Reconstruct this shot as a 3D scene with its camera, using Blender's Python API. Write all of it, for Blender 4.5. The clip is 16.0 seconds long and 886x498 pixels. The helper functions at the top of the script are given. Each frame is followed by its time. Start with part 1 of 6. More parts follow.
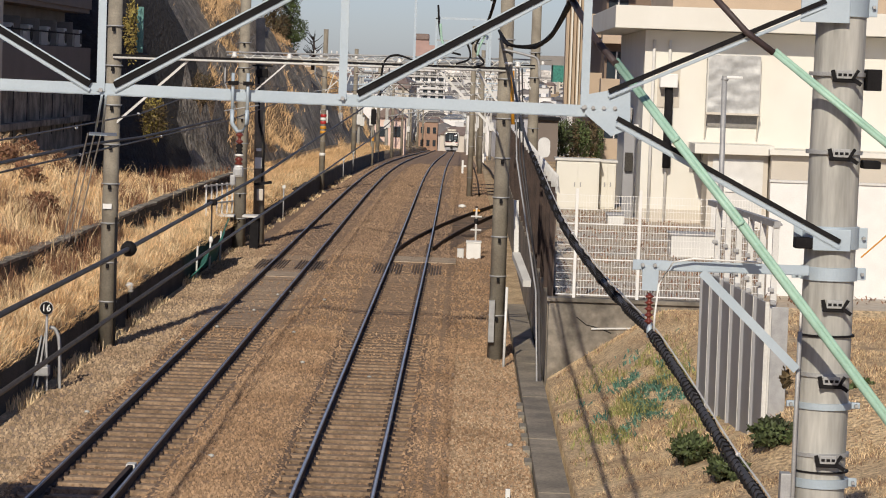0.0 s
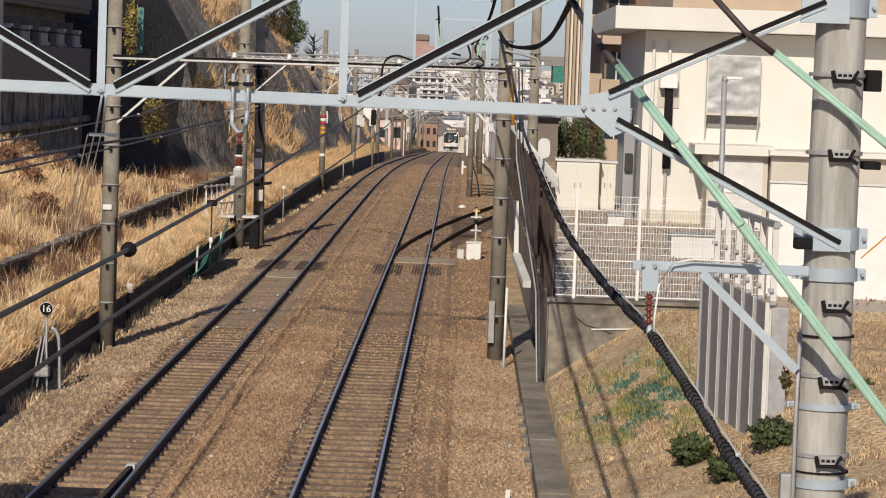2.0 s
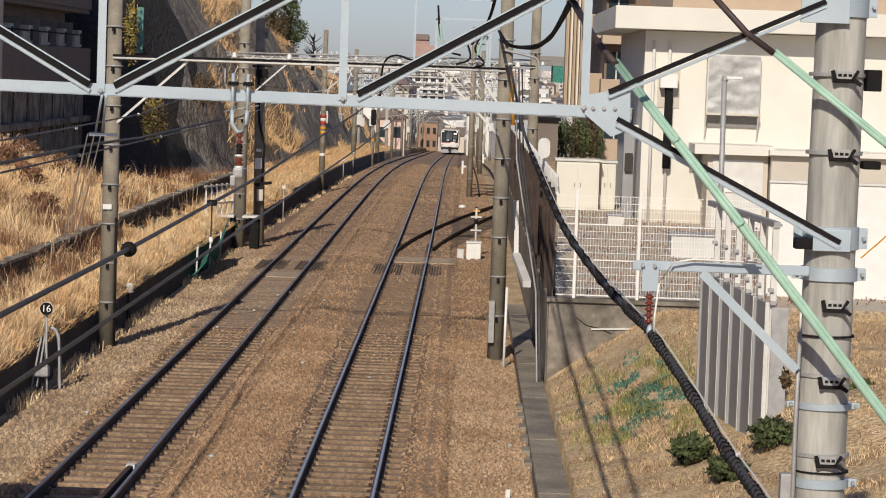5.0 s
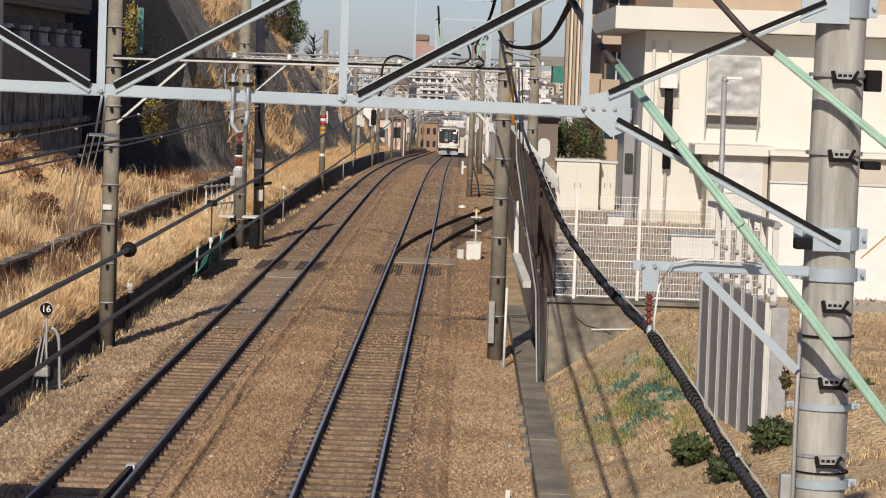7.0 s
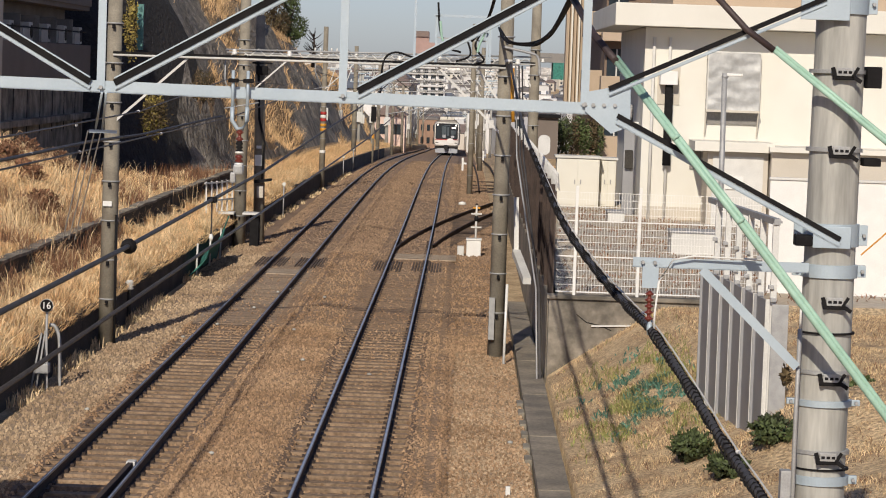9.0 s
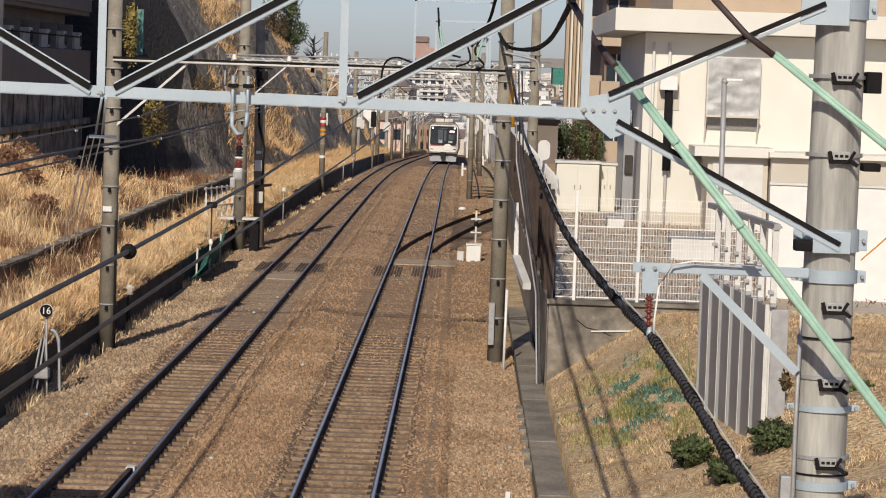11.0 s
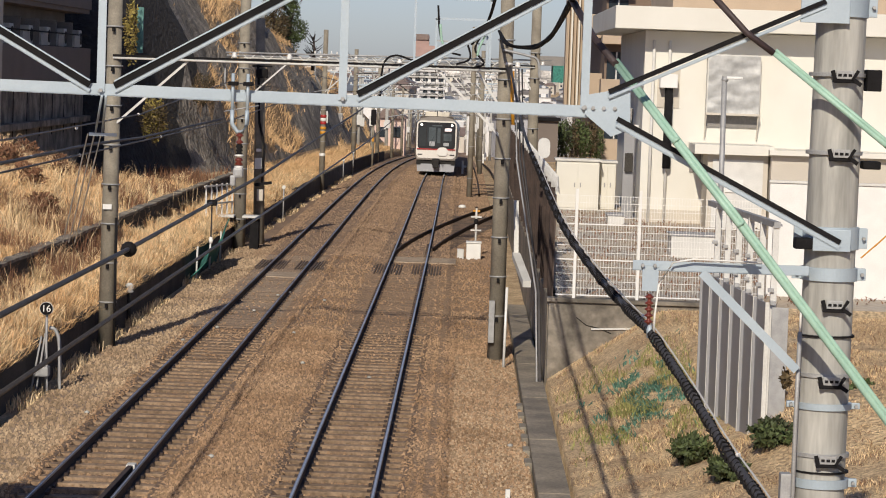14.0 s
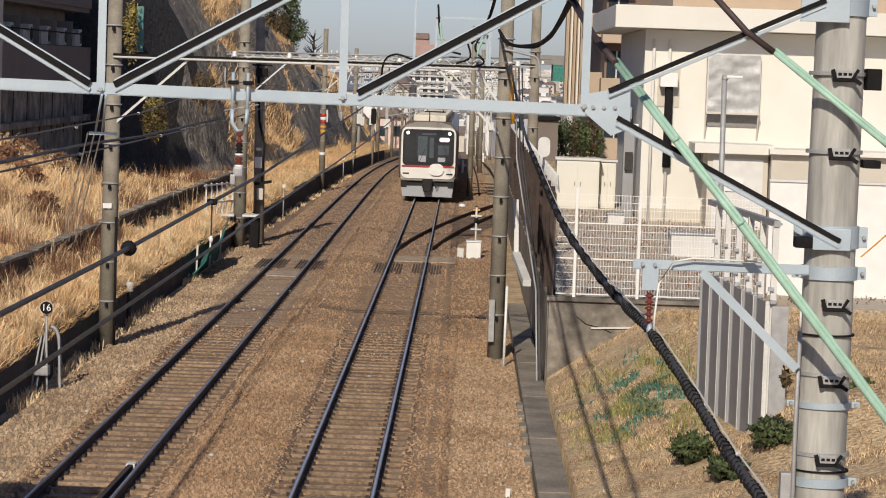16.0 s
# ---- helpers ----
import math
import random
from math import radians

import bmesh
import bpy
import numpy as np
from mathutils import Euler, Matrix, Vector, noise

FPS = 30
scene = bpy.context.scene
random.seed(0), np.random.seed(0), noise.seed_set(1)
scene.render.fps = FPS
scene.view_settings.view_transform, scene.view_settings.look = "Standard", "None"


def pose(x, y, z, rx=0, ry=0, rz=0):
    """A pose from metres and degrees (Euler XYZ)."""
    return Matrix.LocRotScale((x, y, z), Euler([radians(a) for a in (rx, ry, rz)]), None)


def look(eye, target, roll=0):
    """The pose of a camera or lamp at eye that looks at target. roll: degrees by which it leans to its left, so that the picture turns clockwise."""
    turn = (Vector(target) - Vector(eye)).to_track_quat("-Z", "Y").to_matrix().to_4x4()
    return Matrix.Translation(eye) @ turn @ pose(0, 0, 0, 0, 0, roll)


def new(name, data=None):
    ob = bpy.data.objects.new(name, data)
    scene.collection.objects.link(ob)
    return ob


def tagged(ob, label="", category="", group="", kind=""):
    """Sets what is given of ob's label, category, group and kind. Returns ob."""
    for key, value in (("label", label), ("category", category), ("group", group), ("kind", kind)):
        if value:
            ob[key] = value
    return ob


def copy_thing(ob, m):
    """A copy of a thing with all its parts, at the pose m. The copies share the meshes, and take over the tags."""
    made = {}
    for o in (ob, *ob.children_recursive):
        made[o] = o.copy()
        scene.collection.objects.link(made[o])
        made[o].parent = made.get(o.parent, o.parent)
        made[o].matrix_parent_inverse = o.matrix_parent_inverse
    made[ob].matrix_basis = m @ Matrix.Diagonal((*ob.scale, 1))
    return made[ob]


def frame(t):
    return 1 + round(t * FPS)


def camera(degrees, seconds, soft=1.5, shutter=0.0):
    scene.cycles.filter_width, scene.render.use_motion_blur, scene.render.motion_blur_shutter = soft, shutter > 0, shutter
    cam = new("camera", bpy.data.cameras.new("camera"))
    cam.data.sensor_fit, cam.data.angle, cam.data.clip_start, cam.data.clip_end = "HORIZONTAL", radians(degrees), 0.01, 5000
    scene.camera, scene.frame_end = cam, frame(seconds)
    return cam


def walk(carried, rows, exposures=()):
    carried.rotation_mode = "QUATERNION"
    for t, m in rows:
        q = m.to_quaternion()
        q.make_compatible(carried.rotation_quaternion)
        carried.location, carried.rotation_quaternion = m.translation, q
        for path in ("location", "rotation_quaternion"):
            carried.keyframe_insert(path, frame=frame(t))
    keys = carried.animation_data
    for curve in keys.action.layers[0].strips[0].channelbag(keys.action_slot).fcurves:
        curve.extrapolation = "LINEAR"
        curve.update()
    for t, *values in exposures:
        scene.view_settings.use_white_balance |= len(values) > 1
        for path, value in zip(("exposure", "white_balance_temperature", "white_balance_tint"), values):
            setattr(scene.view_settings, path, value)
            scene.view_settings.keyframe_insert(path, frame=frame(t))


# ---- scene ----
# Camera on an overbridge, 6 m above the rails, looking down the line (+Y). It nods a little.
cam = camera(18.18, 16.0, soft=1.05)
EYE = Vector((0, 0, 6.0))
YAW, PITCH, FOCAL = -0.4215, -3.6486, 4900.0
NODS = [(0.0, -3), (0.5, 0.5), (1.0, 3.8), (1.5, 0.5), (2.0, -1.8), (2.5, -6.8), (3.0, -10), (3.5, -7), (4.0, -3),
        (4.6, -2.5), (5.3, -2), (6.0, -2), (6.5, -2), (7.0, -1.6), (7.5, -3.2), (8.0, -8), (8.5, -5.8), (9.0, -7.6),
        (9.7, -5), (10.4, -1), (11.0, 1.6), (11.5, 2.5), (12.0, 1.5), (12.5, 0), (13.0, 12.8), (13.5, -0.8),
        (14.0, -2.2), (14.5, -10), (15.0, -13), (15.5, -10), (16.0, -4)]


def aim(nod):
    p, w = radians(PITCH) + nod / FOCAL, radians(YAW)
    way = Vector((math.sin(w) * math.cos(p), math.cos(w) * math.cos(p), math.sin(p)))
    return look(EYE, EYE + way * 50, 2.0)


walk(cam, [(t, aim(d)) for t, d in NODS])

# ---- world and sun ----
SUN_FROM = Vector((-1.6, -9.85, 6.25)).normalized()
world = bpy.data.worlds.new("sky")
scene.world = world
world.use_nodes = True
wn = world.node_tree.nodes
sky = wn.new("ShaderNodeTexSky")
sky.sky_type, sky.sun_disc = "NISHITA", False
sky.sun_elevation = math.asin(SUN_FROM.z)
sky.sun_rotation = math.atan2(SUN_FROM.x, SUN_FROM.y)
sky.air_density, sky.dust_density, sky.ozone_density = 0.7, 0.6, 1.2
wn["Background"].inputs["Strength"].default_value = 0.086
sky_tint = wn.new("ShaderNodeMix")   # a slightly violet tint multiplied into the colour of the whole sky
sky_tint.data_type, sky_tint.blend_type = "RGBA", "MULTIPLY"
sky_tint.inputs["Factor"].default_value = 1.0
sky_tint.inputs["B"].default_value = (0.86, 0.84, 0.98, 1)
world.node_tree.links.new(sky.outputs[0], sky_tint.inputs["A"])
world.node_tree.links.new(sky_tint.outputs["Result"], wn["Background"].inputs["Color"])
sun = new("sun", bpy.data.lights.new("sun", "SUN"))
sun.data.energy, sun.data.angle, sun.data.color = 3.9, radians(0.53), (1.0, 0.905, 0.755)
sun.matrix_world = look(SUN_FROM * 100, (0, 0, 0))
scene.view_settings.exposure = 0.0


# ---- materials ----
def mat(name, color, rough=0.8, metal=0.0, scale=6.0, vary=0.25, fine=60.0, bump=0.2, second=None, local=False, per=0.0, spec=0.5, deep=0.02, stretch=None):
    """Two scales of noise over a base colour, with a second colour for stains, fine relief, and a change from piece to piece."""
    m = bpy.data.materials.new(name)
    m.use_nodes = True
    nt = m.node_tree
    n, l = nt.nodes, nt.links
    b = n["Principled BSDF"]
    b.inputs["Roughness"].default_value, b.inputs["Metallic"].default_value = rough, metal
    b.inputs["Specular IOR Level"].default_value = spec
    if local:
        co = n.new("ShaderNodeTexCoord").outputs["Object"]
    else:
        co = n.new("ShaderNodeNewGeometry").outputs["Position"]
    if stretch:
        sv = n.new("ShaderNodeVectorMath")
        sv.operation = "MULTIPLY"
        sv.inputs[1].default_value = stretch
        l.new(co, sv.inputs[0])
        co = sv.outputs[0]
    big, small = n.new("ShaderNodeTexNoise"), n.new("ShaderNodeTexNoise")
    for k, s, d in ((big, scale, 5), (small, fine, 4)):
        k.inputs["Scale"].default_value, k.inputs["Detail"].default_value = s, d
        l.new(co, k.inputs["Vector"])
    dark = second or tuple(c * (1 - vary * 1.6) for c in color)
    ramp = n.new("ShaderNodeValToRGB")
    ramp.color_ramp.elements[0].position, ramp.color_ramp.elements[1].position = 0.34, 0.66
    ramp.color_ramp.elements[0].color, ramp.color_ramp.elements[1].color = (*dark, 1), (*color, 1)
    l.new(big.outputs["Fac"], ramp.inputs["Fac"])
    lo = n.new("ShaderNodeMapRange")
    lo.inputs["From Min"].default_value, lo.inputs["From Max"].default_value = 0.3, 0.7
    lo.inputs["To Min"].default_value, lo.inputs["To Max"].default_value = 1 - vary, 1 + vary
    l.new(small.outputs["Fac"], lo.inputs["Value"])
    mul = n.new("ShaderNodeVectorMath")
    mul.operation = "SCALE"
    l.new(ramp.outputs["Color"], mul.inputs[0])
    l.new(lo.outputs["Result"], mul.inputs["Scale"])
    last = mul.outputs[0]
    if per:
        info = n.new("ShaderNodeObjectInfo") if per > 0 else n.new("ShaderNodeNewGeometry")
        pr = n.new("ShaderNodeMapRange")
        pr.inputs["To Min"].default_value, pr.inputs["To Max"].default_value = 1 - abs(per), 1 + abs(per)
        l.new(info.outputs["Random" if per > 0 else "Random Per Island"], pr.inputs["Value"])
        mul2 = n.new("ShaderNodeVectorMath")
        mul2.operation = "SCALE"
        l.new(last, mul2.inputs[0])
        l.new(pr.outputs["Result"], mul2.inputs["Scale"])
        last = mul2.outputs[0]
    l.new(last, b.inputs["Base Color"])
    if bump:
        bp = n.new("ShaderNodeBump")
        bp.inputs["Strength"].default_value, bp.inputs["Distance"].default_value = bump, deep
        l.new(small.outputs["Fac"], bp.inputs["Height"])
        l.new(bp.outputs["Normal"], b.inputs["Normal"])
    return m


def glow(name, color, strength):
    m = bpy.data.materials.new(name)
    m.use_nodes = True
    b = m.node_tree.nodes["Principled BSDF"]
    b.inputs["Base Color"].default_value = (*color, 1)
    b.inputs["Emission Color"].default_value, b.inputs["Emission Strength"].default_value = (*color, 1), strength
    return m


M_BALLAST = mat("ballast", (0.315, 0.208, 0.124), 0.95, scale=0.35, vary=0.45, fine=11, bump=0.8, second=(0.25, 0.16, 0.094))
M_BALLASTGREY = mat("grey_ballast", (0.35, 0.257, 0.17), 0.95, scale=0.5, vary=0.4, fine=14, bump=0.9, second=(0.26, 0.185, 0.13))
M_BALLASTFAR = mat("dark_ballast", (0.26, 0.173, 0.112), 0.95, scale=0.3, vary=0.35, fine=12, bump=0.9, second=(0.205, 0.132, 0.085))
M_STONEFAR = mat("dark_ballast_stone", (0.275, 0.187, 0.12), 0.95, scale=0.35, vary=0.2, fine=30, second=(0.215, 0.14, 0.09), per=-0.35)
M_STONEGREY = mat("grey_ballast_stone", (0.38, 0.28, 0.183), 0.95, scale=0.5, vary=0.2, fine=30, second=(0.26, 0.182, 0.115), per=-0.42)
M_STONE = mat("ballast_stone", (0.32, 0.212, 0.128), 0.95, scale=0.35, vary=0.2, fine=30, second=(0.235, 0.145, 0.082), per=-0.42)
M_SLEEPER = mat("sleeper_concrete", (0.275, 0.193, 0.125), 0.9, scale=2.5, vary=0.4, fine=14, per=0.15, second=(0.19, 0.125, 0.078), bump=0.7)
M_RUST = mat("rusty_rail", (0.055, 0.035, 0.028), 0.8, scale=3, vary=0.3, fine=50)
M_BAND = mat("running_band", (0.80, 0.74, 0.67), 0.33, 0.85, scale=2, vary=0.05, fine=20, bump=0.01)
M_RAILDULL = mat("dull_rail", (0.22, 0.21, 0.21), 0.4, 0.8, scale=2, vary=0.1, fine=20, bump=0.02)
M_RAILTOP = mat("polished_rail", (0.28, 0.27, 0.27), 0.4, 0.6, scale=2, vary=0.06, fine=20, bump=0.02)
M_CONC = mat("old_concrete", (0.30, 0.255, 0.195), 0.9, scale=0.9, vary=0.22, fine=18, second=(0.15, 0.13, 0.105))
M_STAINED = mat("stained_concrete", (0.33, 0.29, 0.235), 0.9, scale=1.5, vary=0.2, fine=9, second=(0.10, 0.088, 0.072), bump=0.4)
M_SLOPE = mat("slope_earth", (0.42, 0.29, 0.16), 0.95, scale=0.5, vary=0.5, fine=7, second=(0.24, 0.17, 0.105), bump=1.0, deep=0.2)
M_THATCH = mat("slope_straw", (0.76, 0.51, 0.28), 0.85, scale=0.5, vary=0.15, fine=20, second=(0.52, 0.34, 0.17), per=-0.22, bump=0)
M_ROCKFACE = mat("sprayed_rock_face", (0.33, 0.29, 0.24), 0.95, scale=0.7, vary=0.35, fine=4, second=(0.14, 0.125, 0.105), bump=1.0, deep=0.35)
M_YARD = mat("trodden_yard", (0.47, 0.375, 0.265), 0.95, scale=0.5, vary=0.2, fine=7, second=(0.40, 0.36, 0.31), bump=0.5, deep=0.04)
# Darker ballast for the cribs between the sleepers.
M_CRIB = mat("crib_ballast", (0.19, 0.126, 0.08), 0.95, scale=0.5, vary=0.4, fine=18, bump=0.9, second=(0.145, 0.092, 0.058))
# Near-black rock: the shade on the cut slope is put into this colour.
M_SHADEROCK = mat("shaded_rock", (0.036, 0.032, 0.03), 0.9, scale=0.5, vary=0.3, fine=5, second=(0.022, 0.02, 0.019), bump=0.9, deep=0.25)
M_DARKCONC = mat("dark_concrete", (0.062, 0.056, 0.048), 0.9, scale=1.0, vary=0.3, fine=20, second=(0.03, 0.027, 0.024), bump=0.6)
M_POLE = mat("pole_concrete", (0.29, 0.26, 0.205), 0.85, scale=2.2, vary=0.14, fine=30, second=(0.19, 0.165, 0.13), bump=0.1)
M_POLEPALE = mat("pale_pole_concrete", (0.47, 0.46, 0.425), 0.7, scale=9, vary=0.09, fine=45, second=(0.27, 0.265, 0.245), bump=0.06, stretch=(1, 1, 0.12))
M_GALV = mat("galvanised_steel", (0.42, 0.49, 0.545), 0.5, 0.15, scale=3, vary=0.03, fine=60, bump=0.02, second=(0.37, 0.44, 0.50))
M_GALVDULL = mat("dull_galvanised_steel", (0.40, 0.40, 0.40), 0.6, 0.3, scale=8, vary=0.12, fine=80, bump=0.05)
M_BLACK = mat("matt_black", (0.016, 0.015, 0.016), 0.85, spec=0.15, scale=8, vary=0.2, fine=90)
M_CABLE = mat("weathered_cable", (0.06, 0.055, 0.055), 0.6, scale=8, vary=0.2, fine=90)
M_WIRE = mat("bare_wire", (0.10, 0.085, 0.075), 0.5, 0.5, scale=8, vary=0.2, fine=90)
M_GREEN = mat("green_cable_cover", (0.36, 0.545, 0.44), 0.5, scale=6, vary=0.06, fine=60, second=(0.29, 0.46, 0.365), bump=0.05)
M_DKBROWN = mat("brown_tape", (0.06, 0.04, 0.04), 0.6, scale=6, vary=0.2, fine=70)
M_GRASSGROUND = mat("dry_earth", (0.62, 0.465, 0.28), 0.95, scale=1.6, vary=0.45, fine=16, bump=1.0, second=(0.38, 0.26, 0.15), deep=0.08)
M_OILY = mat("oily_timber", (0.15, 0.10, 0.068), 0.8, scale=2, vary=0.35, fine=22, bump=0.8, second=(0.06, 0.045, 0.036))
M_STRAW = mat("dry_grass", (0.86, 0.61, 0.34), 0.8, scale=0.5, vary=0.2, fine=20, second=(0.60, 0.37, 0.18), per=-0.4, bump=0)
M_STRAWPALE = mat("pale_dry_grass", (0.88, 0.68, 0.42), 0.8, scale=0.9, vary=0.2, fine=20, second=(0.60, 0.43, 0.24), per=-0.4, bump=0)
M_LEAF = mat("dark_leaf", (0.105, 0.145, 0.045), 0.7, scale=1.2, vary=0.3, fine=20, per=-0.5, bump=0, second=(0.04, 0.05, 0.02))
M_LEAFBROWN = mat("brown_leaf", (0.12, 0.085, 0.04), 0.8, scale=1.2, vary=0.3, fine=20, per=-0.5, bump=0)
M_WHITEWALL = mat("cream_render", (0.72, 0.70, 0.635), 0.9, scale=0.8, vary=0.03, fine=40, second=(0.67, 0.645, 0.58), bump=0.06)
M_WHITE = mat("white_paint", (0.78, 0.77, 0.74), 0.6, scale=3, vary=0.05, fine=40, bump=0.03)
M_WHITEOLD = mat("weathered_white", (0.66, 0.65, 0.62), 0.7, scale=2, vary=0.08, fine=40, bump=0.05)
M_BEIGE = mat("beige_wall", (0.57, 0.52, 0.445), 0.9, scale=1, vary=0.05, fine=30, bump=0.05)
M_GREYPANEL = mat("grey_sheet", (0.33, 0.33, 0.345), 0.5, 0.2, scale=1.5, vary=0.06, fine=40, bump=0.03, second=(0.28, 0.28, 0.29))
M_BROWNSHEET = mat("brown_sheet", (0.085, 0.058, 0.046), 0.6, scale=1.5, vary=0.12, fine=40, bump=0.04)
M_TAN = mat("tan_tile", (0.47, 0.365, 0.265), 0.8, scale=1, vary=0.06, fine=30, bump=0.04)
M_TANDARK = mat("brown_tile", (0.20, 0.14, 0.10), 0.8, scale=1, vary=0.08, fine=30, bump=0.04)
M_DKBUILD = mat("dark_brown_facade", (0.19, 0.155, 0.132), 0.85, scale=1, vary=0.06, fine=30, bump=0.04)
M_GREYBUILD = mat("grey_facade", (0.25, 0.235, 0.22), 0.9, scale=1, vary=0.12, fine=20, bump=0.05)
M_GLASS = mat("window_glass", (0.03, 0.04, 0.05), 0.08, 0.0, scale=1, vary=0.1, fine=5, bump=0, spec=0.8)
M_TEAL = mat("teal_net", (0.05, 0.24, 0.19), 0.8, scale=5, vary=0.3, fine=40)
M_RED = mat("red_brown_porcelain", (0.15, 0.03, 0.02), 0.3, scale=5, vary=0.1, fine=40, bump=0)
M_REDPAINT = mat("red_paint", (0.42, 0.03, 0.03), 0.4, scale=3, vary=0.05, fine=40, bump=0, local=True)
M_ORANGE = mat("orange_paint", (0.65, 0.30, 0.03), 0.5, scale=3, vary=0.1, fine=40, bump=0)
M_PORCELAIN = mat("white_porcelain", (0.78, 0.77, 0.74), 0.25, scale=4, vary=0.04, fine=40, bump=0)
M_STEELCAR = mat("stainless_body", (0.27, 0.245, 0.22), 0.42, 0.4, scale=0.8, vary=0.06, fine=20, bump=0.02, local=True)
M_CARROOF = mat("roof_grey", (0.11, 0.088, 0.07), 0.8, scale=1, vary=0.15, fine=20, bump=0.05, local=True)
M_CARWHITE = mat("car_front_white", (0.74, 0.71, 0.66), 0.35, scale=1, vary=0.03, fine=20, bump=0, local=True)
M_CARGREY = mat("skirt_grey", (0.36, 0.37, 0.40), 0.5, scale=1, vary=0.06, fine=20, bump=0.02, local=True)
M_CARBLACK = mat("front_black", (0.022, 0.022, 0.025), 0.25, scale=1, vary=0.1, fine=20, bump=0, local=True)
M_CARGLASS = mat("cab_glass", (0.02, 0.028, 0.036), 0.05, scale=1, vary=0.1, fine=4, bump=0, local=True, spec=0.35)
M_UNDER = mat("underframe_black", (0.02, 0.018, 0.017), 0.8, scale=1, vary=0.3, fine=20, local=True)
M_LAMP = glow("headlight_glow", (1.0, 0.97, 0.9), 1.5)
M_SIGN = glow("destination_glow", (1.0, 0.86, 0.88), 0.3)


# ---- mesh helpers ----
def bm_box(bm, x0, x1, y0, y1, z0, z1):
    v = [bm.verts.new(p) for p in ((x0, y0, z0), (x1, y0, z0), (x1, y1, z0), (x0, y1, z0), (x0, y0, z1), (x1, y0, z1), (x1, y1, z1), (x0, y1, z1))]
    for f in ((3, 2, 1, 0), (4, 5, 6, 7), (0, 1, 5, 4), (1, 2, 6, 5), (2, 3, 7, 6), (3, 0, 4, 7)):
        bm.faces.new([v[i] for i in f])
    return v


def box(x0, x1, y0, y1, z0, z1, bevel=0.0):
    bm = bmesh.new()
    bm_box(bm, x0, x1, y0, y1, z0, z1)
    if bevel:
        bmesh.ops.bevel(bm, geom=bm.edges[:], offset=bevel, segments=2, affect="EDGES", profile=0.6)
    return bm


def bm_tube(bm, pts, r, sides=8, r2=None, cap=True):
    """A tube through points; r to r2 along it."""
    pts = [Vector(p) for p in pts]
    rings = []
    for i, p in enumerate(pts):
        d = (pts[min(i + 1, len(pts) - 1)] - pts[max(i - 1, 0)]).normalized()
        a = d.cross(Vector((0, 0, 1)) if abs(d.z) < 0.9 else Vector((1, 0, 0))).normalized()
        b = d.cross(a)
        rr = r if r2 is None else r + (r2 - r) * i / max(1, len(pts) - 1)
        rings.append([bm.verts.new(p + (a * math.cos(2 * math.pi * k / sides) + b * math.sin(2 * math.pi * k / sides)) * rr) for k in range(sides)])
    for q, w in zip(rings, rings[1:]):
        for k in range(sides):
            f = bm.faces.new((q[k], q[(k + 1) % sides], w[(k + 1) % sides], w[k]))
            f.smooth = sides > 5
    if cap:
        bm.faces.new(rings[0][::-1])
        bm.faces.new(rings[-1])
    return bm


def tube(pts, r, sides=8, r2=None):
    return bm_tube(bmesh.new(), pts, r, sides, r2)


def bar(a, b, w, h, up=(0, 0, 1)):
    """A square bar from a to b, w wide and h deep."""
    bm = bmesh.new()
    bm_bar(bm, a, b, w, h, up)
    return bm


def bm_bar(bm, a, b, w, h, up=(0, 0, 1)):
    a, b = Vector(a), Vector(b)
    d = (b - a).normalized()
    s = d.cross(Vector(up)).normalized()
    u = s.cross(d)
    vs = [[bm.verts.new(p + s * i * w / 2 + u * j * h / 2) for i, j in ((-1, -1), (1, -1), (1, 1), (-1, 1))] for p in (a, b)]
    for k in range(4):
        bm.faces.new((vs[0][k], vs[0][(k + 1) % 4], vs[1][(k + 1) % 4], vs[1][k]))
    bm.faces.new(vs[0][::-1])
    bm.faces.new(vs[1])


def lathe(profile, sides=16, base=(0, 0, 0), smooth_=True):
    """Turned about z: a list of (radius, height)."""
    bm = bmesh.new()
    bm_lathe(bm, profile, sides, base, smooth_)
    return bm


def bm_lathe(bm, profile, sides=16, base=(0, 0, 0), smooth_=True):
    rings = [[bm.verts.new((base[0] + r * math.cos(2 * math.pi * k / sides), base[1] + r * math.sin(2 * math.pi * k / sides), base[2] + z)) for k in range(sides)] for r, z in profile]
    for q, w in zip(rings, rings[1:]):
        for k in range(sides):
            f = bm.faces.new((q[k], q[(k + 1) % sides], w[(k + 1) % sides], w[k]))
            f.smooth = smooth_
    bm.faces.new(rings[0][::-1])
    bm.faces.new(rings[-1])


def mesh_of(name, bm, material):
    me = bpy.data.meshes.new(name)
    bmesh.ops.recalc_face_normals(bm, faces=bm.faces[:])
    bm.to_mesh(me)
    bm.free()
    me.materials.append(material)
    return me


def part(name, bm, material, parent=None, label=""):
    ob = new(name, mesh_of(name, bm, material))
    if parent:
        ob.parent = parent
    if label:
        ob["label"] = label
    return ob


def thing(name, label, category, group="", at=(0, 0, 0), kind=""):
    ob = new(name)
    ob.location = at
    ob.empty_display_size = 0.1
    return tagged(ob, label, category, group, kind)


def solid(name, bm, material, label, category, group="", kind=""):
    return tagged(part(name, bm, material), label, category, group, kind)


# ---- lie of the land ----
PROFILE = [(-60, 0), (90, 0), (115, 0.0), (131, -0.05), (150, -0.18), (178, -0.54), (210, -1.12), (237, -1.73), (296, -3.16), (355, -4.7), (414, -6.15), (461, -7.4), (509, -8.6), (600, -11.6), (700, -14.5)]
PY, PZ = [p[0] for p in PROFILE], [p[1] for p in PROFILE]


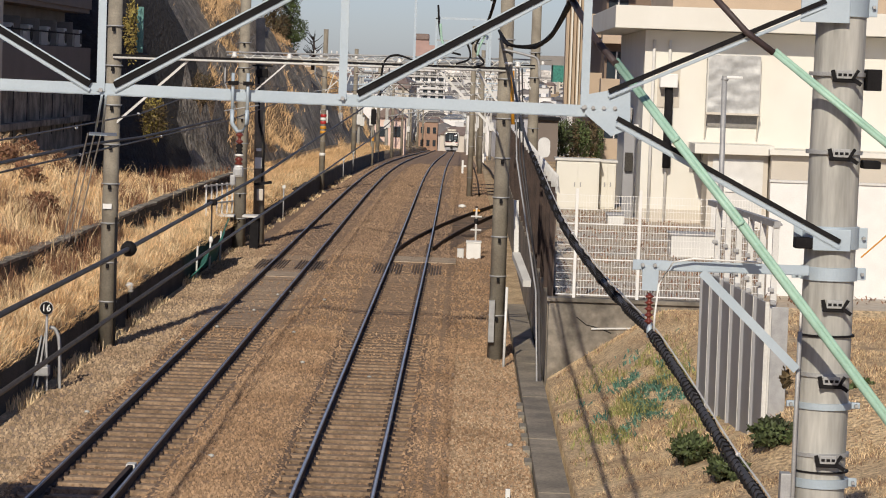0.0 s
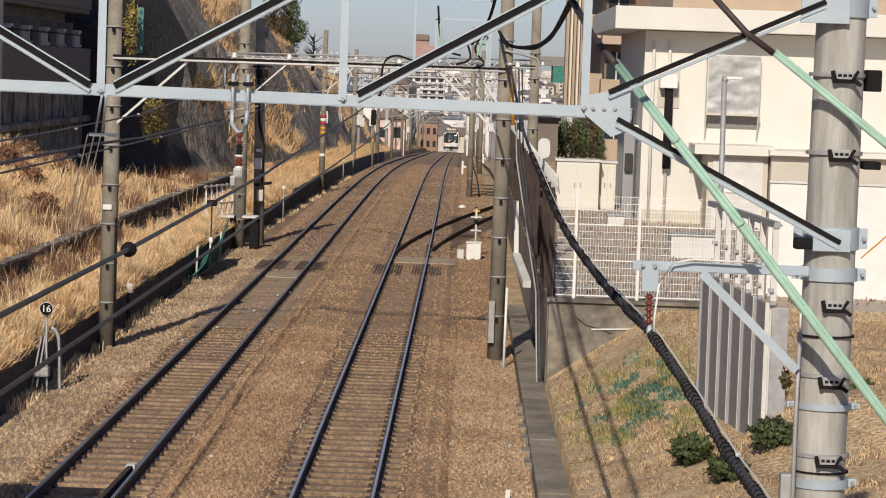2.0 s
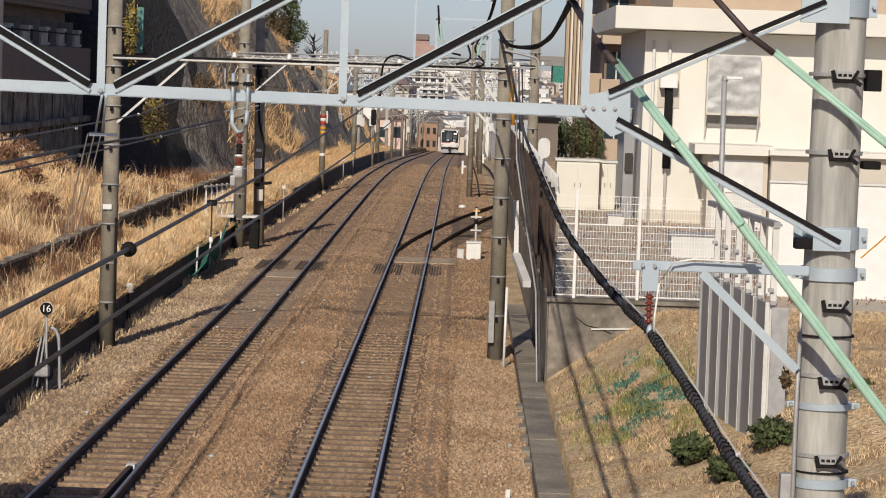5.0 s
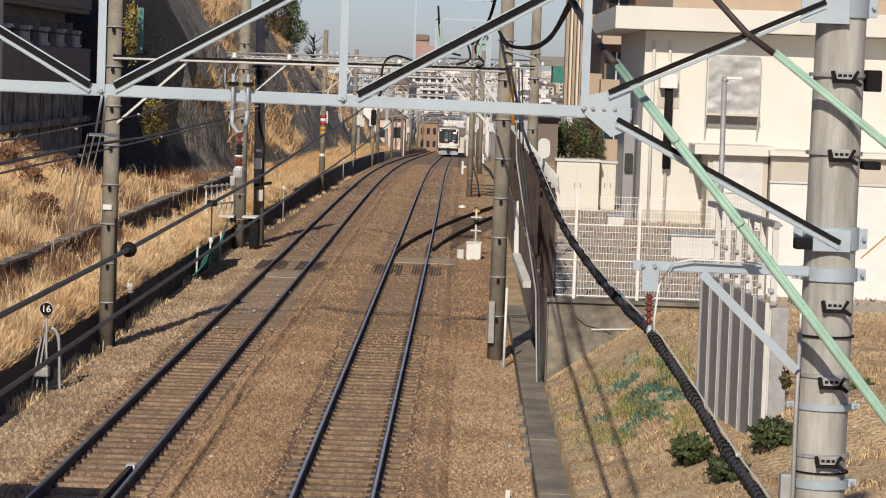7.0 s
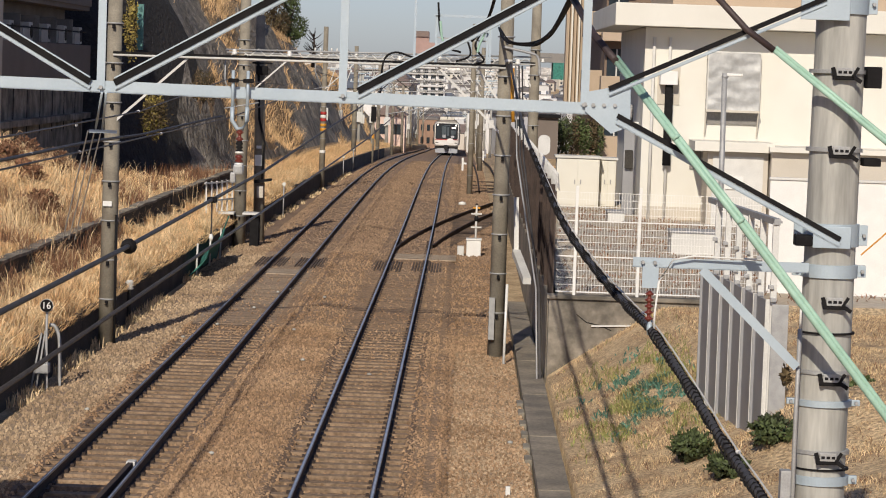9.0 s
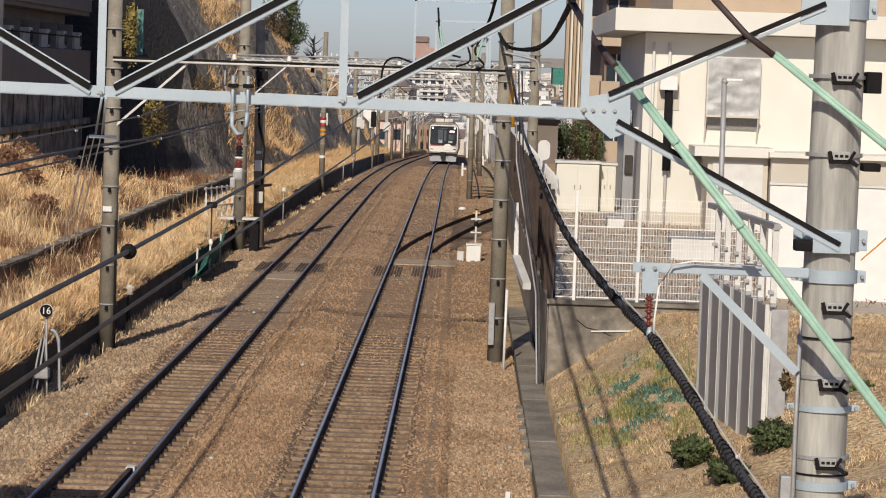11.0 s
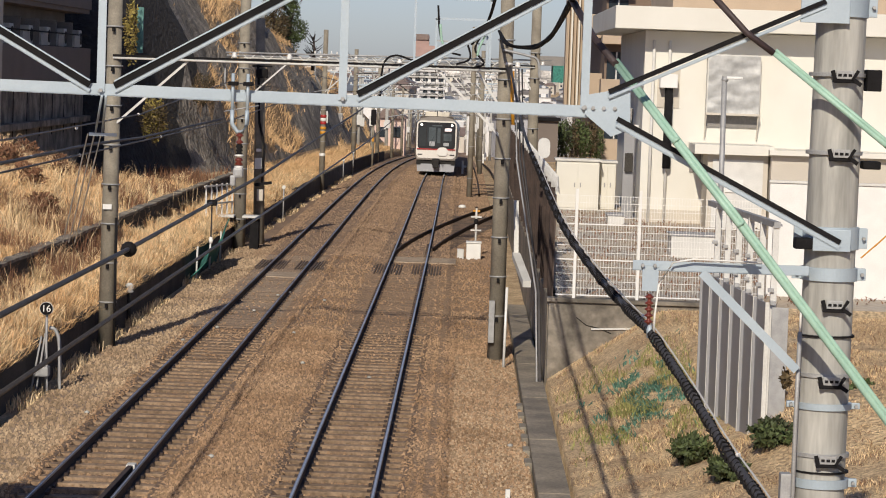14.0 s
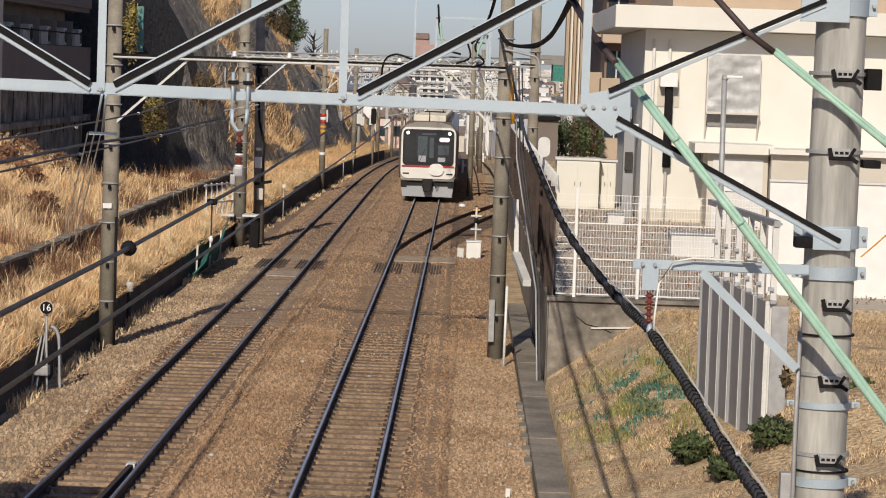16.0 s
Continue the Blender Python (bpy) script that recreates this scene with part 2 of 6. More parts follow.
def rail_z(y):
    return sum(float(np.interp(y + d, PY, PZ)) for d in (-16, -8, 0, 8, 16)) / 5


def rail_x(y):
    return sum(float(np.interp(y + d, [-60, 100, 131, 178, 237, 296, 355, 414, 509, 700], [-1.72, -1.72, -1.79, -1.97, -2.1, -2.2, -2.33, -2.5, -2.86, -4.0])) for d in (-16, -8, 0, 8, 16)) / 5


TRACK_GAP = 3.55


def wall_x(y):
    return float(np.interp(y, [48, 71, 94, 108, 146, 200, 300], [-8.12, -8.02, -7.95, -7.75, -7.4, -7.4, -7.9]))


def hill_top(y):
    return float(np.interp(y, [84, 107, 109, 112, 120, 150, 200, 250, 300, 340], [1.6, 1.6, 2.5, 8.6, 9.3, 9.5, 7.4, 5.2, 1.4, -3.0]))


def bare_rock(x, y, z):
    """Where the cut slope shows rock (above 0) and where straw covers it."""
    return noise.noise(Vector((x * 0.3 + 11, y * 0.05, z * 0.28))) + 0.45 * noise.noise(Vector((x * 1.1, y * 0.16, z * 0.9))) - 0.02 + 0.38 * float(np.interp(y, [150, 172], [0, 1])) + 0.35 * float(np.interp(z, [5.5, 7], [0, 1])) * float(np.interp(y, [135, 145], [1, 0]))


# Position along the slope; low values get the rock with painted shade.
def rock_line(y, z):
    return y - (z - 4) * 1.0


def land(x, y):
    """Height of the ground: a bank and a cut slope on one side, a yard on the other, and a town on a hillside beyond the dip."""
    if y > 600:
        return float(np.interp(y, [600, 700, 850, 1000, 1500, 2000, 2600, 3400, 5200], [-11.9, -15.5, -20, -21, -14, -6, 2.0, 5.6, 5.8]))
    rz = rail_z(y)
    z = rz - 0.3
    lx = wall_x(y) - x
    if lx > 0:
        top = hill_top(y)
        low = rz + float(np.interp(lx, [0, 0.06, 1.2, 2.0, 2.1], [-0.3, 0.55, 0.65, 0.95, 1.3]))
        z = low
        rough = 0.35 * noise.noise(Vector((x * 0.35, y * 0.25, z * 0.2))) + 0.2 * noise.noise(Vector((x * 1.3, y * 0.8, 3)))
        flat = float(np.interp(y, [60, 84, 95], [3.0, 1.0, 0.0]))
        foot = float(np.interp(y, [107, 110, 116, 124, 132], [7, 5.6, 4.1, 2.9, 2.1]))
        if y < 107.5:
            mound = 1.05 * math.exp(-((y - 84) / 13) ** 2) * float(np.interp(lx, [2.4, 4.6, 6.5], [0, 0.75, 1.0]))
            z = mound + low + float(np.interp(lx, [2.1, 5, 7, 40], [0, 0.3 * flat, 0.9 * flat, 3 * flat])) + (rough * 0.3 if lx > 2.2 else 0)
        elif lx > foot:
            run = float(np.interp(y, [112, 122, 150], [0.26, 0.46, 0.5]))
            bulge = 1.5 * noise.noise(Vector((7, y * 0.085, lx * 0.22))) + 0.45 * noise.noise(Vector((3, y * 0.3, lx * 0.6)))
            k = min(1.0, max(0.0, lx - foot + bulge * min(1.0, (lx - foot) / 1.5)) / max(0.6, abs(top - low) * run))
            ledge = 0.5 * noise.noise(Vector((0.3 * z, y * 0.12, 4 + lx * 0.5)))
            z = low + (top - low) * k + (1.6 * rough + ledge) * min(1, lx - foot) + max(0.0, lx - 9) * 0.02
    if x > 1.74:
        if y < 55.2:
            k = float(np.interp(y, [46, 54.5], [0.3, 0.66]))
            z = -0.05 + min(1.45, k * (x - 1.74)) + 0.06 * noise.noise(Vector((x, y, 0))) + 0.03 * noise.noise(Vector((x * 3, y * 3, 0)))
            z += 0.6 * math.exp(-((y - 38.9) / 1.2) ** 2) * float(np.interp(x, [3.7, 4.6], [0, 1]))
        elif x > 1.78:
            z = rz + float(np.interp(y, [128, 138], [1.5, -0.2]))
    return z

# ---- ground ----
# columns left of the low wall are counted from it
LEFT = [0.0, 0.02, 0.07, 0.4, 0.8, 1.2, 1.6, 1.98, 2.0, 2.1, 2.12] + [2.3 + 0.35 * i for i in range(26)] + [12.5, 14, 17, 22, 30, 45, 80, 200, 800, 3000]
XS = [-1000 - v for v in LEFT[::-1]] + [-7 + i for i in range(8)] + [1.2, 1.73, 1.75, 1.8] + [2.0 + 0.25 * i for i in range(20)] + [7.5, 9, 12, 18, 30, 60, 120, 300, 900, 3000]
YS = [-60, -30, 0] + [10 + 1.0 * i for i in range(45)] + [55.1, 55.3] + [56.5 + 1.5 * i for i in range(90)] + [193 + 6 * i for i in range(68)] + [620, 660, 700, 780, 850, 920, 1000, 1200, 1500, 1750, 2000, 2300, 2600, 3000, 3400, 5200]


def sheet_ground():
    verts = []
    for y in YS:
        for x in XS:
            xx = wall_x(y) + (x + 1000) if x < -500 else x
            verts.append((xx, y, land(xx - 1e-4 if x < -500 else xx, y)))
    n = len(XS)
    faces = [(j * n + i, j * n + i + 1, (j + 1) * n + i + 1, (j + 1) * n + i) for j in range(len(YS) - 1) for i in range(n - 1)]
    me = bpy.data.meshes.new("ground")
    me.from_pydata(verts, [], faces)
    me.materials.append(M_GRASSGROUND)
    me.materials.append(M_SLOPE)
    me.materials.append(M_SHADEROCK)
    me.materials.append(M_YARD)
    me.materials.append(M_ROCKFACE)
    for q in me.polygons:
        q.use_smooth = True
        c = q.center
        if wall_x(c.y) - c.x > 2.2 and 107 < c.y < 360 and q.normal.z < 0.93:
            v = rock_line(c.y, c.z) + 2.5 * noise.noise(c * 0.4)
            # Slot 2 paints the slope's shaded end; slots 4 and 1 are rock and earth.
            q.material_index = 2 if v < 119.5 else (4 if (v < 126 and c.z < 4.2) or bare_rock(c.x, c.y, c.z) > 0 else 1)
        elif c.x > 1.79 and 55.3 < c.y < 128:
            q.material_index = 3
    return tagged(new("ground", me), "dry earth with worn winter grass and a cut rock slope", "ground", kind="structure")


sheet_ground()

BX = [-7.6, -7.2, -6.6, -6.3, -6.19, -6.12, -5.27, -4.42, -4.35, -4.24, -3.9, -3.7, -3.5, -3.3, -3.1, -2.75, -2.64, -2.57, -1.72, -0.87, -0.8, -0.69, -0.2, 0.5, 1.18]


def bed(x, y):
    rz = rail_z(y)
    d = min(abs(x + 1.72), abs(x + 5.27))
    mid = 0.15 * max(0.0, 1 - ((x + 3.5) / 0.8) ** 2)
    if d < 0.88:   # open cribs near by, filled to the sleepers' tops further on
        low = float(np.interp(y, [50, 66], [-0.2, -0.146]))
    elif d < 1.05:
        low = -0.138
    else:
        low = -0.168 if d < 1.25 else -0.203
    return rz + low + mid + 0.02 * noise.noise(Vector((x * 2, y * 0.7, 0))) * (0.4 if d < 1.05 else 1.0)


def bed_x(x, y):
    return x + rail_x(y) + 1.72


yb = [20 + i * 1.2 for i in range(110)] + [154 + 6 * i for i in range(75)]
verts = [(bed_x(x, y), y, bed(x, y)) for y in yb for x in BX]
nb = len(BX)
me = bpy.data.meshes.new("ballast_bed")
me.from_pydata(verts, [], [(j * nb + i, j * nb + i + 1, (j + 1) * nb + i + 1, (j + 1) * nb + i) for j in range(len(yb) - 1) for i in range(nb - 1)])
me.materials.append(M_BALLAST)
me.materials.append(M_BALLASTGREY)
me.materials.append(M_BALLASTFAR)
me.materials.append(M_CRIB)
for q in me.polygons:
    if q.center.x - rail_x(q.center.y) < (-2.75 if 58 < q.center.y < 90 else -4.75) or (q.center.x - rail_x(q.center.y) > 1.6 and q.center.y < 60):
        q.material_index = 1
    if q.center.y > 90:
        q.material_index = 2
    off = q.center.x - rail_x(q.center.y)
    if min(abs(off), abs(off + TRACK_GAP)) < 0.98 and q.center.y < 64:
        q.material_index = 3
tagged(new("ballast_bed", me), "brown rust-stained ballast under two railway tracks", "ballast", kind="structure")


# ---- railway tracks ----
def rail(offset, ys, path_x, material, z0, z1, half):
    bm = bmesh.new()
    prev = None
    for y in ys:
        x, z = path_x(y) + offset, rail_z(y)
        ring = [bm.verts.new((x + a, y, z + b)) for a, b in ((-half, z0), (half, z0), (half, z1), (-half, z1))]
        if prev:
            for k in range(4):
                bm.faces.new((prev[k], prev[(k + 1) % 4], ring[(k + 1) % 4], ring[k]))
        prev = ring
    return bm


ry = [18 + 3 * i for i in range(60)] + [198 + 6 * i for i in range(75)]
SLEEPER = mesh_of("sleeper", box(-1.0, 1.0, -0.115, 0.115, -0.25, -0.143, 0.015), M_SLEEPER)
for name, gap in (("railway_track", 0.0), ("railway_track", -TRACK_GAP)):
    tr = thing(name, "railway track with rusty rails on concrete sleepers in ballast", "railway track", "railway tracks")
    for s in (-0.566, 0.566):
        r = part("rail", rail(s + gap, ry, rail_x, M_RUST, -0.155, -0.02, 0.02), M_RUST, tr)
        part("rail_head", rail(s + gap, ry, rail_x, M_RAILTOP, -0.022, 0.0, 0.025), M_RAILDULL if gap else M_RAILTOP, r, "polished steel running surface")
        part("running_band", rail(s + gap, ry, rail_x, M_BAND, -0.002, 0.003, 0.006 if gap else 0.014), M_BAND, r, "bright worn running band")
        part("rail_foot", rail(s + gap, ry, rail_x, M_RUST, -0.165, -0.142, 0.068), M_RUST, r)
    y = 30.0
    while y < 123:
        o = new("sleeper", SLEEPER)
        o.parent = tr
        o.location = (rail_x(y) + gap + random.uniform(-0.02, 0.02), y, rail_z(y) + random.uniform(-0.012, 0.006))
        o.rotation_euler.z = random.uniform(-0.01, 0.01)
        y += 0.62
    bm = bmesh.new()
    while y < 260:
        x, z = rail_x(y) + gap, rail_z(y)
        bm_box(bm, x - 1, x + 1, y - 0.115, y + 0.115, z - 0.25, z - 0.146)
        y += 0.62
    clips = bmesh.new()
    for i in range(110):
        yc = 30.0 + 0.62 * i
        for s in (-0.566, 0.566):
            for e in (-0.095, 0.095):
                xc = rail_x(yc) + gap + s + e
                bm_box(clips, xc - 0.026, xc + 0.026, yc - 0.04, yc + 0.04, -0.16, -0.108)
    part("rail_fastening", clips, M_RUST, tr)["kind"] = "stuff"
    far = part("far_sleeper", bm, M_SLEEPER, tr)
    far["kind"] = "stuff"


# ---- turnout, guard rail, crossing pads ----
def bent_rail(pts, parent, name="rail"):
    bm, bt = bmesh.new(), bmesh.new()
    for mesh, w_, z0, z1 in ((bm, 0.03, -0.16, -0.02), (bt, 0.025, -0.02, -0.004)):
        prev = None
        for x, y in pts:
            z = rail_z(y)
            ring = [mesh.verts.new((x + a, y, z + b)) for a, b in ((-w_, z0), (w_, z0), (w_, z1), (-w_, z1))]
            if prev:
                for k in range(4):
                    mesh.faces.new((prev[k], prev[(k + 1) % 4], ring[(k + 1) % 4], ring[k]))
            prev = ring
    r = part(name, bm, M_RUST, parent)
    part("rail_head", bt, M_RUST, r)


turnout = thing("turnout", "rusty turnout rails curving off the track to a siding", "railway track")
for off, y1 in ((-0.566, 91.0), (0.566, 94.0)):
    pts = []
    for i in range(17):
        y = y1 + i * 3.4
        u = (y - 91.0) / 36.0
        pts.append((-1.72 + off + 3.6 * max(0.0, u) ** 1.35, y))
    bent_rail([q for q in pts if q[0] < 4.2 and q[1] < 140], turnout)
bm = bmesh.new()
for i in range(38):
    y = 95 + i * 0.62
    bm_box(bm, -0.72, -0.5 + i * 0.065, y - 0.11, y + 0.11, -0.175, -0.147)
part("turnout_timber", bm, M_OILY, turnout)["kind"] = "stuff"
siding = thing("siding_track", "rusty siding rails in brown ballast", "railway track")
for x in (0.9, 2.0):
    bent_rail([(x - 0.2, 140), (x - 0.2, 165), (x - 0.3, 200), (x - 0.6, 240)], siding)
for y in (143, 148, 153, 160):
    part("sleeper", box(0.2, 2.6, y - 0.12, y + 0.12, rail_z(y) - 0.2, rail_z(y) - 0.13), M_RUST, siding)

solid("guard_rail", bar((-4.93, 30, -0.06), (-4.82, 40.7, -0.06), 0.07, 0.14), M_RUST, "rusty guard rail lying inside the track", "rail")
solid("rail_end_block", box(-4.89, -4.75, 40.7, 40.95, -0.15, 0.02, 0.02), M_WHITEOLD, "white painted block at a rail end", "marker")
M_PALEGRAVEL = mat("pale_gravel", (0.42, 0.335, 0.245), 0.95, scale=3, vary=0.35, fine=25, bump=0.9, second=(0.30, 0.225, 0.16))
for gap in (0.0, -TRACK_GAP):
    for x in (-0.86, -0.36, 0.36, 0.86):
        pad = thing("crossing_pad", "dark oily slatted pad beside a running rail", "pad", "pads beside the rails")
        for k in range(5):
            x0, dy = -1.72 + gap + x + (k - 2) * 0.085, random.uniform(-0.6, 0.6)
            part("slat", box(x0 - 0.026, x0 + 0.026, 83.2 + dy, 87.0 + dy * 0.7, -0.24, -0.112 + random.uniform(-0.012, 0.012), 0.012), M_OILY, pad)
    solid("gravel_strip", box(-1.72 + gap - 0.5, -1.72 + gap + 0.5 + (1.0 if not gap else 0), 88.2 if not gap else 80.2, 90.6 if not gap else 82.0, -0.17, -0.115, 0.03), M_PALEGRAVEL, "pale gravel strip between the rails", "gravel")
solid("cable_trough", bar((-0.6, 34, -0.215), (-0.74, 90, -0.215), 0.12, 0.06), M_RUST, "rust-brown cable trough lying along the track", "trough")
solid("ground_cable", tube([(-7.47 + 0.05 * math.sin(i * 1.3) + (0 if i < 16 else (i - 16) * 0.04), 42 + i * 1.6, -0.225) for i in range(32)], 0.02, 5), M_BLACK, "black cable lying on the ballast edge", "cable")


# ---- train ----
def body_section(k):
    half = [(1.37, 0.98), (1.40, 1.6), (1.40, 2.9), (1.33, 3.25), (1.12, 3.48), (0.6, 3.62)]
    return [(x * k, z) for x, z in half] + [(-x * k, z) for x, z in half[::-1]]


def loft(rings):
    bm = bmesh.new()
    rs = [[bm.verts.new(p) for p in ring] for ring in rings]
    for q, w in zip(rs, rs[1:]):
        for i in range(len(q)):
            bm.faces.new((q[i], q[(i + 1) % len(q)], w[(i + 1) % len(q)], w[i]))
    bm.faces.new(rs[0])
    bm.faces.new(rs[-1][::-1])
    return bm


def rounded(x0, x1, z0, z1, y0, y1, r):
    """An upright plate with round corners in the xz plane."""
    bm = bmesh.new()
    pts = []
    for cx, cz, a in ((x1 - r, z1 - r, 0), (x0 + r, z1 - r, 90), (x0 + r, z0 + r, 180), (x1 - r, z0 + r, 270)):
        for k in range(5):
            t = radians(a + 22.5 * k)
            pts.append((cx + r * math.cos(t), cz + r * math.sin(t)))
    f, b = [bm.verts.new((x, y0, z)) for x, z in pts], [bm.verts.new((x, y1, z)) for x, z in pts]
    bm.faces.new(f)
    bm.faces.new(b[::-1])
    for i in range(len(pts)):
        bm.faces.new((f[i], f[(i + 1) % len(pts)], b[(i + 1) % len(pts)], b[i]))
    return bm


CAR_BODY = {True: mesh_of("car_body", loft([[(x, y, z) for x, z in body_section(k)] for y, k in ((0.12, 0.925), (0.35, 0.955), (1.1, 1.0), (19.7, 1.0))]), M_STEELCAR),
            False: mesh_of("car_body", loft([[(x, y, z) for x, z in body_section(1.0)] for y in (0.0, 19.7)]), M_STEELCAR)}
CAR_ROOF = mesh_of("roof", loft([[(x, y, z) for x, z in ((1.0, 3.53), (0.6, 3.64), (-0.6, 3.64), (-1.0, 3.53))] for y in (0.5, 19.6)]), M_CARROOF)
AC_UNIT = mesh_of("air_conditioner", box(-0.78, 0.78, 0, 2.4, 3.6, 3.95, 0.08), mat("roof_unit_beige", (0.74, 0.68, 0.57), 0.8, scale=1, vary=0.1, fine=20, local=True))
CAR_STRIPE = mesh_of("side_stripe", box(-0.006, 0.006, 1.0, 19.6, 1.62, 1.74), M_REDPAINT)
CAR_WINDOW = mesh_of("side_window", rounded(0, 1, 0, 1, -0.5, 0.5, 0.08), M_CARGLASS)
CAR_UNDER = mesh_of("underframe", box(-1.1, 1.1, 0.9, 19.3, 0.3, 0.98, 0.05), M_UNDER)
BOGIE = mesh_of("bogie", box(-1.0, 1.0, -1.3, 1.3, 0.25, 0.75, 0.06), M_UNDER)
WHEEL = mesh_of("wheel", bm_tube(bmesh.new(), [(-0.06, 0, 0.43), (0.06, 0, 0.43)], 0.43, 18), M_RUST)
train = thing("train", "stainless commuter train with a white front and red stripe", "train")
for car in range(8):
    y0 = car * 20.0
    body = new("car_body", CAR_BODY[car == 0])
    body.parent, body.location = train, (0, y0, 0)
    for nm, me_, loc in [("roof", CAR_ROOF, (0, 0, 0)), ("underframe", CAR_UNDER, (0, 0, 0))] + [("air_conditioner", AC_UNIT, (0, yy, 0)) for yy in (2.0, 6.4, 10.8, 15.2)] + [("side_stripe", CAR_STRIPE, (s * 1.404, 0, 0)) for s in (-1, 1)]:
        o = new(nm, me_)
        o.parent, o.location = body, loc
    for s in (-1, 1):
        for i in range(7):
            o = new("side_window", CAR_WINDOW)
            o.parent, o.location, o.scale = body, (s * 1.40, 2.2 + i * 2.45, 1.85), (1.25, 0.03, 0.95)
            o.rotation_euler.z = radians(90)
    for yb_ in (3.0, 16.8):
        bg = new("bogie", BOGIE)
        bg.parent, bg.location = train, (0, y0 + yb_, 0)
        for xx in (-0.54, 0.54):
            for yy in (-1.05, 1.05):
                w = new("wheel", WHEEL)
                w.parent, w.location = bg, (xx, yy, 0)
front = part("front_mask", rounded(-1.27, 1.27, 0.98, 3.37, 0.02, 0.3, 0.3), M_CARWHITE, train, "white moulded cab front")
part("windscreen_surround", rounded(-1.19, 1.19, 1.58, 3.27, -0.02, 0.1, 0.2), M_CARBLACK, front)
part("windscreen", rounded(-0.62, 0.30, 1.72, 3.1, -0.04, 0.05, 0.08), M_CARGLASS, front)
part("windscreen", rounded(0.36, 1.0, 1.72, 2.62, -0.04, 0.05, 0.08), M_CARGLASS, front)
part("windscreen", rounded(-1.1, -0.68, 1.72, 2.95, -0.04, 0.05, 0.08), M_CARGLASS, front)
part("red_band", box(-1.22, 1.22, -0.03, 0.1, 1.52, 1.59), M_REDPAINT, front, "red stripe under the windscreen")
part("head_sign", rounded(0.05, 0.75, 1.13, 1.69, -0.07, -0.02, 0.27), M_PORCELAIN, front, "white oval head sign")
part("destination_display", rounded(0.5, 0.98, 2.71, 2.91, -0.06, -0.01, 0.09), M_SIGN, front, "lit destination display")
for s in (-1, 1):
    part("headlight", bm_tube(bmesh.new(), [(s * 0.97, -0.06, 3.1), (s * 0.97, 0.0, 3.1)], 0.08, 14), M_LAMP, front, "lit round headlight")
    part("tail_light", box(s * 1.02 - 0.15, s * 1.02 + 0.15, -0.01, 0.1, 1.17, 1.25, 0.02), M_CARBLACK, front)
    part("wiper", bar((s * 0.3 - 0.1, -0.06, 1.75), (s * 0.3 + 0.15, -0.06, 2.4), 0.02, 0.02), M_CARBLACK, front)
    part("step", box(s * 1.1 - 0.14, s * 1.1 + 0.14, 0.1, 0.4, 0.55, 0.97), M_UNDER, front)
M_CABIN = mat("cab_interior", (0.055, 0.075, 0.09), 0.6, scale=2, vary=0.2, fine=12, bump=0, local=True)
part("cab_door_window", rounded(-0.5, -0.05, 2.0, 2.95, -0.044, -0.03, 0.05), M_CABIN, front)
part("cab_door_window", rounded(0.05, 0.25, 1.95, 2.9, -0.044, -0.03, 0.04), M_CABIN, front)
part("cab_door_window", rounded(0.45, 0.95, 2.1, 2.55, -0.044, -0.03, 0.04), M_CABIN, front)
part("gauge_panel", rounded(-0.3, 0.35, 3.02, 3.1, -0.045, -0.02, 0.03), M_CABIN, front)
part("seat_back", rounded(-0.45, -0.1, 1.75, 2.05, -0.048, -0.03, 0.05), M_CARGREY, front)
part("seat_back", rounded(0.45, 0.8, 1.78, 1.98, -0.045, -0.03, 0.05), M_CARGREY, front)
part("buffer_beam", box(-1.24, 1.24, 0.05, 0.4, 0.86, 1.02, 0.03), M_STEELCAR, front)
part("gap", box(-1.15, 1.15, 0.2, 0.9, 0.5, 0.9), M_UNDER, front)
skirt = part("skirt", loft([[(x, y, z) for x, z in ((1.16, 0.13), (1.22, 0.62), (-1.22, 0.62), (-1.16, 0.13))] for y in (0.12, 0.5)]), M_CARGREY, train, "grey steel skirt")
part("coupler", box(-0.24, 0.24, -0.25, 0.4, 0.55, 0.98, 0.05), M_UNDER, train)
part("coupler_head", box(-0.17, 0.17, -0.4, -0.1, 0.38, 0.86, 0.04), M_UNDER, train)
part("hose", tube([(0.3, -0.05, 0.85), (0.42, -0.12, 0.55), (0.55, -0.02, 0.8)], 0.03, 6), M_UNDER, train)
part("roof_dome", rounded(-1.08, 1.08, 3.3, 3.66, 0.2, 0.9, 0.16), M_CARROOF, train)
part("roof_antenna", tube([(0, 0.6, 3.6), (0, 0.7, 4.1)], 0.03, 6), M_UNDER, train)
panto = part("pantograph", bar((-0.6, 30.0, 4.0), (0.6, 30.0, 4.0), 0.1, 0.08), M_UNDER, train)
for x in (-0.5, 0.5):
    part("pantograph_arm", tube([(x, 30, 4.0), (x * 0.5, 31.3, 4.4), (x * 1.1, 30.2, 4.85)], 0.03, 6), M_UNDER, panto)
part("contact_strip", bar((-0.85, 30.2, 4.87), (0.85, 30.2, 4.87), 0.08, 0.05), M_UNDER, panto)


def motions():
    rows = []
    for t in [0.5 * i for i in range(33)]:
        y = 129.2 + 23.6 * (16 - t)
        a = Vector((rail_x(y), y, rail_z(y)))
        b = Vector((rail_x(y + 60), y + 60, rail_z(y + 60)))
        d = b - a
        rows.append((t, pose(a.x, a.y, a.z, math.degrees(math.atan2(d.z, d.y)), 0, -math.degrees(math.atan2(d.x, d.y)))))
    walk(train, rows)


